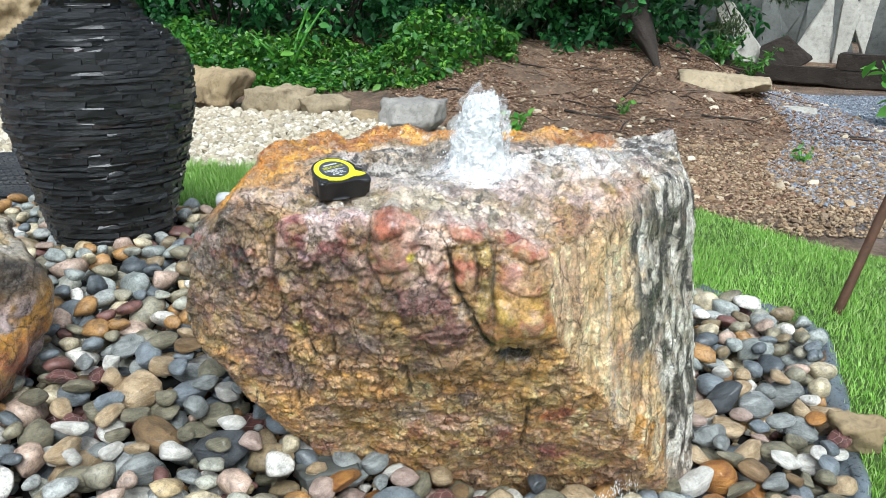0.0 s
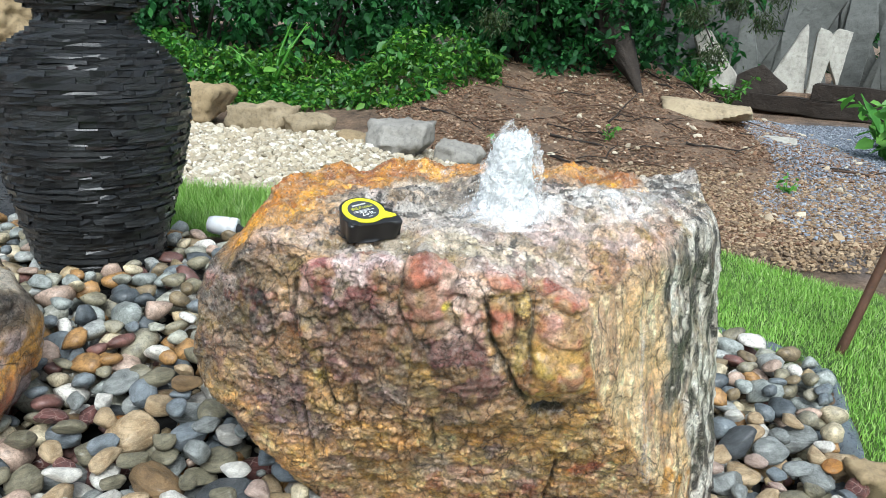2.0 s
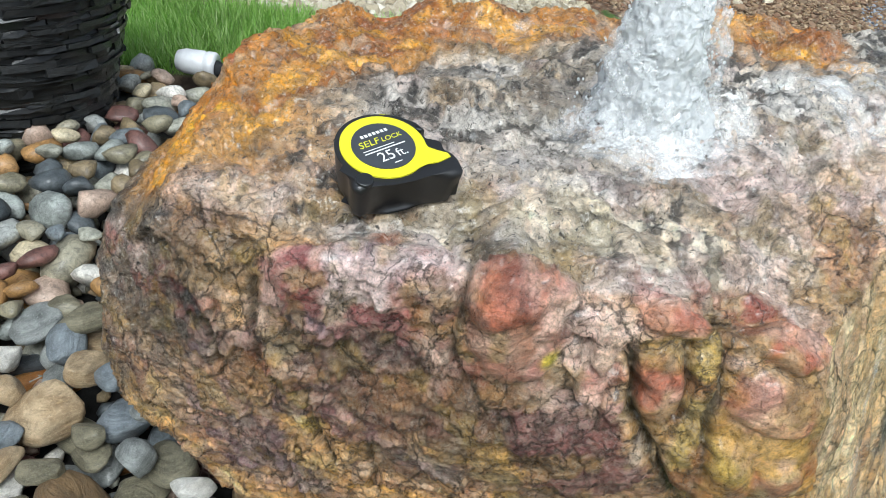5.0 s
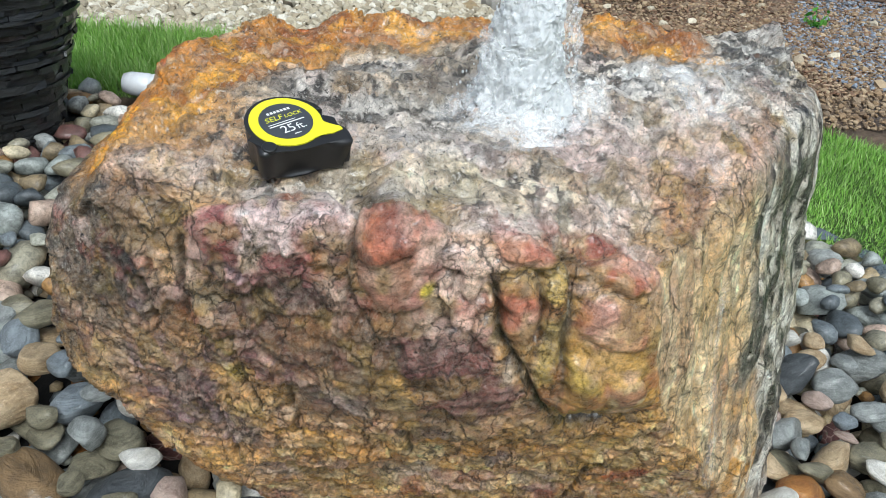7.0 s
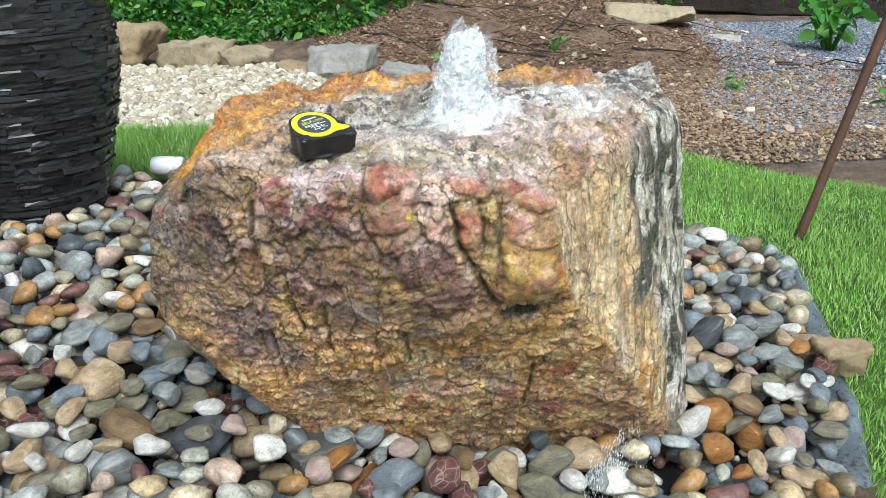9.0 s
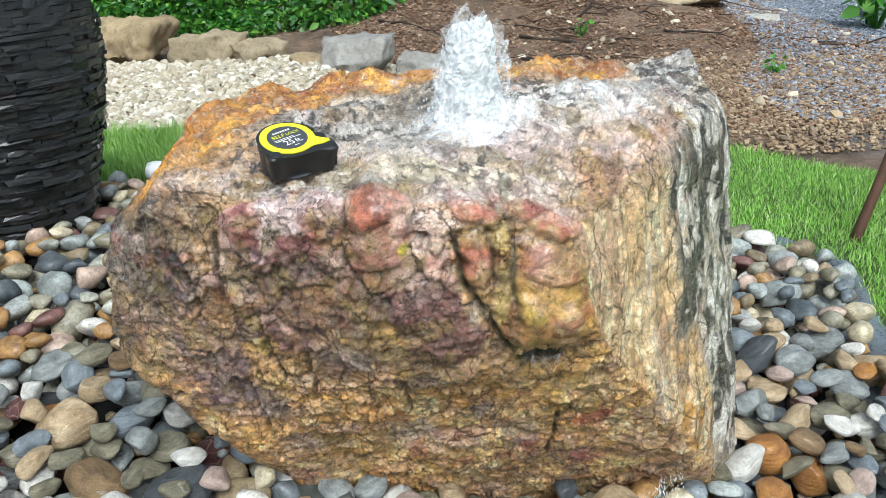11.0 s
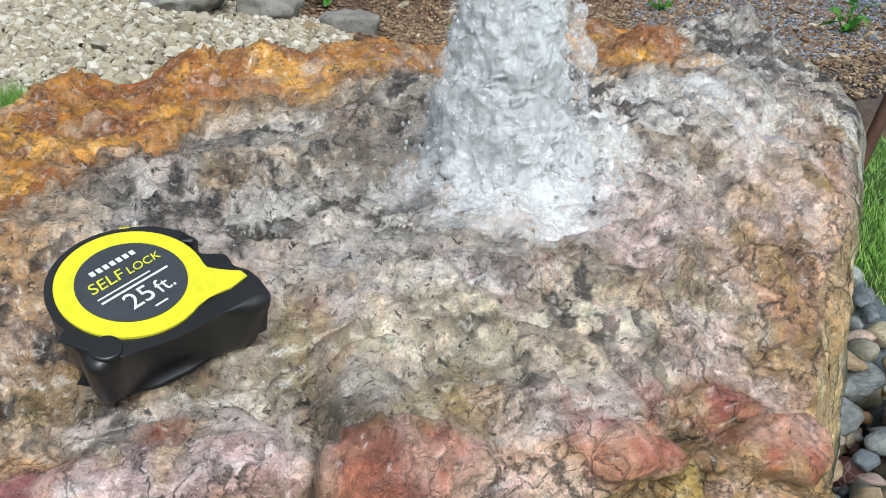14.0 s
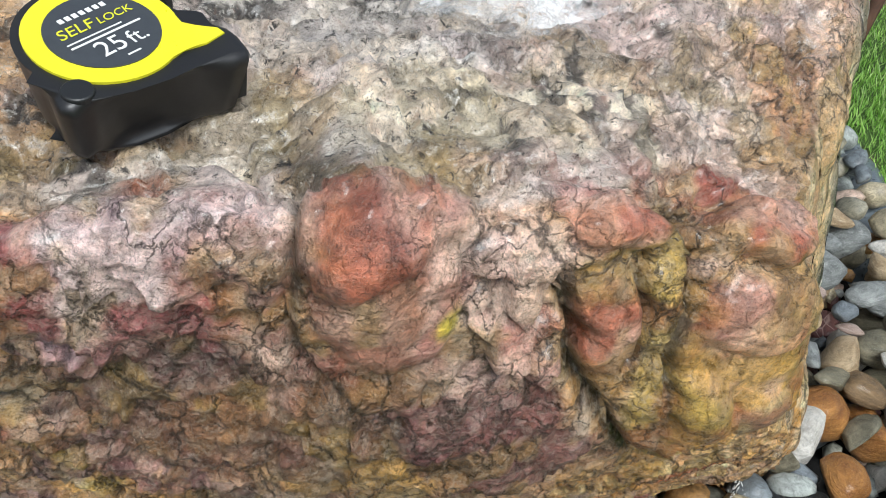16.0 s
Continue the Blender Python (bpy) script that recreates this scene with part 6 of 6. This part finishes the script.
def build_sleeper(x, y, lift, turn, length, seed):
    bm = bmesh.new()
    bmesh.ops.create_cube(bm, size=1, matrix=Matrix.Diagonal((length, 0.16, 0.15, 1)))
    bmesh.ops.bevel(bm, geom=bm.edges[:], offset=0.012, segments=2, affect="EDGES")
    bmesh.ops.subdivide_edges(bm, edges=[e for e in bm.edges if e.calc_length() > 1], cuts=30)
    for v in bm.verts:
        v.co.y += 0.016 * noise.noise(v.co * 4 + Vector((seed, 0, 0)))
        v.co.z += 0.014 * noise.noise(v.co * 4 + Vector((5, 5, seed)))
    me = bpy.data.meshes.new("timber_sleeper")
    bm.to_mesh(me)
    bm.free()
    ob = solid("timber_sleeper", me, BARK, label="dark rotting timber sleeper edging the stone store", category="timber", group="timber sleepers")
    ob.matrix_basis = pose(x, y, zground(x, y) + lift, 0, 2, turn)


build_sleeper(3.30, 7.68, 0.09, -37, 2.3, 1)
build_sleeper(3.75, 7.36, 0.22, -37, 1.1, 2)


# ---------------------------------------------------------------- stake, liner, pipe fittings
def build_stake():
    foot = Vector((1.085, 2.20, zground(1.085, 2.2) - 0.05))
    way = Vector((0.27, 0.0, 1.0)).normalized()
    v, f = tube([(foot + way * d)[:] for d in np.linspace(0, 1.15, 14)], [0.0125] * 14, 8, 0.1, 4)
    solid("steel_stake", mesh_of("steel_stake", v, f), RUST, label="thin rusty steel stake leaning in the lawn", category="stake")


build_stake()


def build_liner():
    """The pond liner showing between the pebbles and the lawn."""
    rows, cols = 90, 14
    v = []
    for i in range(rows):
        y = 0.75 + 1.62 * i / (rows - 1)
        for j in range(cols):
            u = j / (cols - 1)
            x = float(edge_x(np.array(y))) - 0.10 + 0.145 * u - 0.22 * float(smooth(2.1, 2.4, y))
            crease = 0.010 * noise.noise(Vector((x * 9, y * 9, 0))) + 0.006 * noise.noise(Vector((x * 30, y * 30, 3)))
            v.append((x + 0.015 * noise.noise(Vector((y * 7, j, 1))), y, zground(x, y) + 0.008 - 0.11 * (1 - u) ** 1.3 + 1.6 * crease + 0.018 * math.sin(u * 3.0)))
    f = [[i * cols + j, i * cols + j + 1, (i + 1) * cols + j + 1, (i + 1) * cols + j] for i in range(rows - 1) for j in range(cols - 1)]
    me = mesh_of("pond_liner", v, f)
    ob = solid("pond_liner", me, LINER, label="black creased pond liner edge beside the lawn", category="liner", kind="structure")
    thick = ob.modifiers.new("thickness", "SOLIDIFY")
    thick.thickness = 0.003


build_liner()


def build_fitting():
    """White pipe cap with a black hose, at the edge of the grass strip."""
    unit = tagged(new("pipe_fitting"), "white plastic pipe end with a black hose on pebbles", "pipe fitting")
    z = zground(-0.66, 2.5) + 0.035
    ring = [(0.0, 0.012), (0.004, 0.022), (0.02, 0.027), (0.06, 0.028), (0.064, 0.026), (0.067, 0.026), (0.07, 0.028), (0.085, 0.028), (0.09, 0.025), (0.09, 0.016)]
    v, f = tube([(d, 0, 0) for d, _ in ring], [r for _, r in ring], 28)
    body = solid("cap", mesh_of("cap", v, f), WHITE_PVC, unit, "white plastic cap")
    body.matrix_basis = pose(-0.67, 2.44, z + 0.02, 0, 4, -4)
    v, f = tube([(-0.585, 2.434, z + 0.012), (-0.56, 2.42, z + 0.0), (-0.5, 2.41, z - 0.02), (-0.42, 2.38, z - 0.03), (-0.33, 2.35, z - 0.05)], [0.0155] * 5, 14)
    solid("hose", mesh_of("hose", v, f), BLACK_PLASTIC, unit, "black flexible hose")
    far = tagged(new("pipe_fitting"), "white pipe end with a black collar behind the vase", "pipe fitting")
    z = zground(-1.75, 3.1) + 0.05
    v, f = tube([(d, 0, 0) for d, _ in ring], [r * 1.5 for _, r in ring], 24)
    cap = solid("cap", mesh_of("cap", v, f), WHITE_PVC, far)
    cap.matrix_basis = pose(-1.85, 3.1, z, 0, 8, -25)
    v, f = tube([(0.085, 0, 0), (0.1, 0, 0), (0.125, 0, 0)], [0.045, 0.047, 0.04], 20)
    collar = solid("collar", mesh_of("collar", v, f), BLACK_PLASTIC, far)
    collar.matrix_basis = cap.matrix_basis


build_fitting()


def build_netting():
    """Folded black plastic mesh lying on the ground behind the vase."""
    bm = bmesh.new()
    nx, ny = 46, 34
    grid = []
    for i in range(nx):
        for j in range(ny):
            x, y = -2.15 + 1.15 * i / (nx - 1) + (0.012 if j % 2 else 0), 2.52 + 0.5 * j / (ny - 1)
            grid.append(bm.verts.new((x, y, zground(x, y) + 0.035 + 0.03 * noise.noise(Vector((x * 4, y * 4, 2))) + 0.025 * math.sin(y * 9))))
    for i in range(nx - 1):
        for j in range(ny - 1):
            bm.faces.new((grid[i * ny + j], grid[(i + 1) * ny + j], grid[(i + 1) * ny + j + 1], grid[i * ny + j + 1]))
    me = bpy.data.meshes.new("plastic_netting")
    bm.to_mesh(me)
    bm.free()
    ob = solid("plastic_netting", me, BLACK_PLASTIC, label="black plastic mesh netting lying behind the vase", category="netting")
    wire = ob.modifiers.new("mesh", "WIREFRAME")
    wire.thickness = 0.009


build_netting()
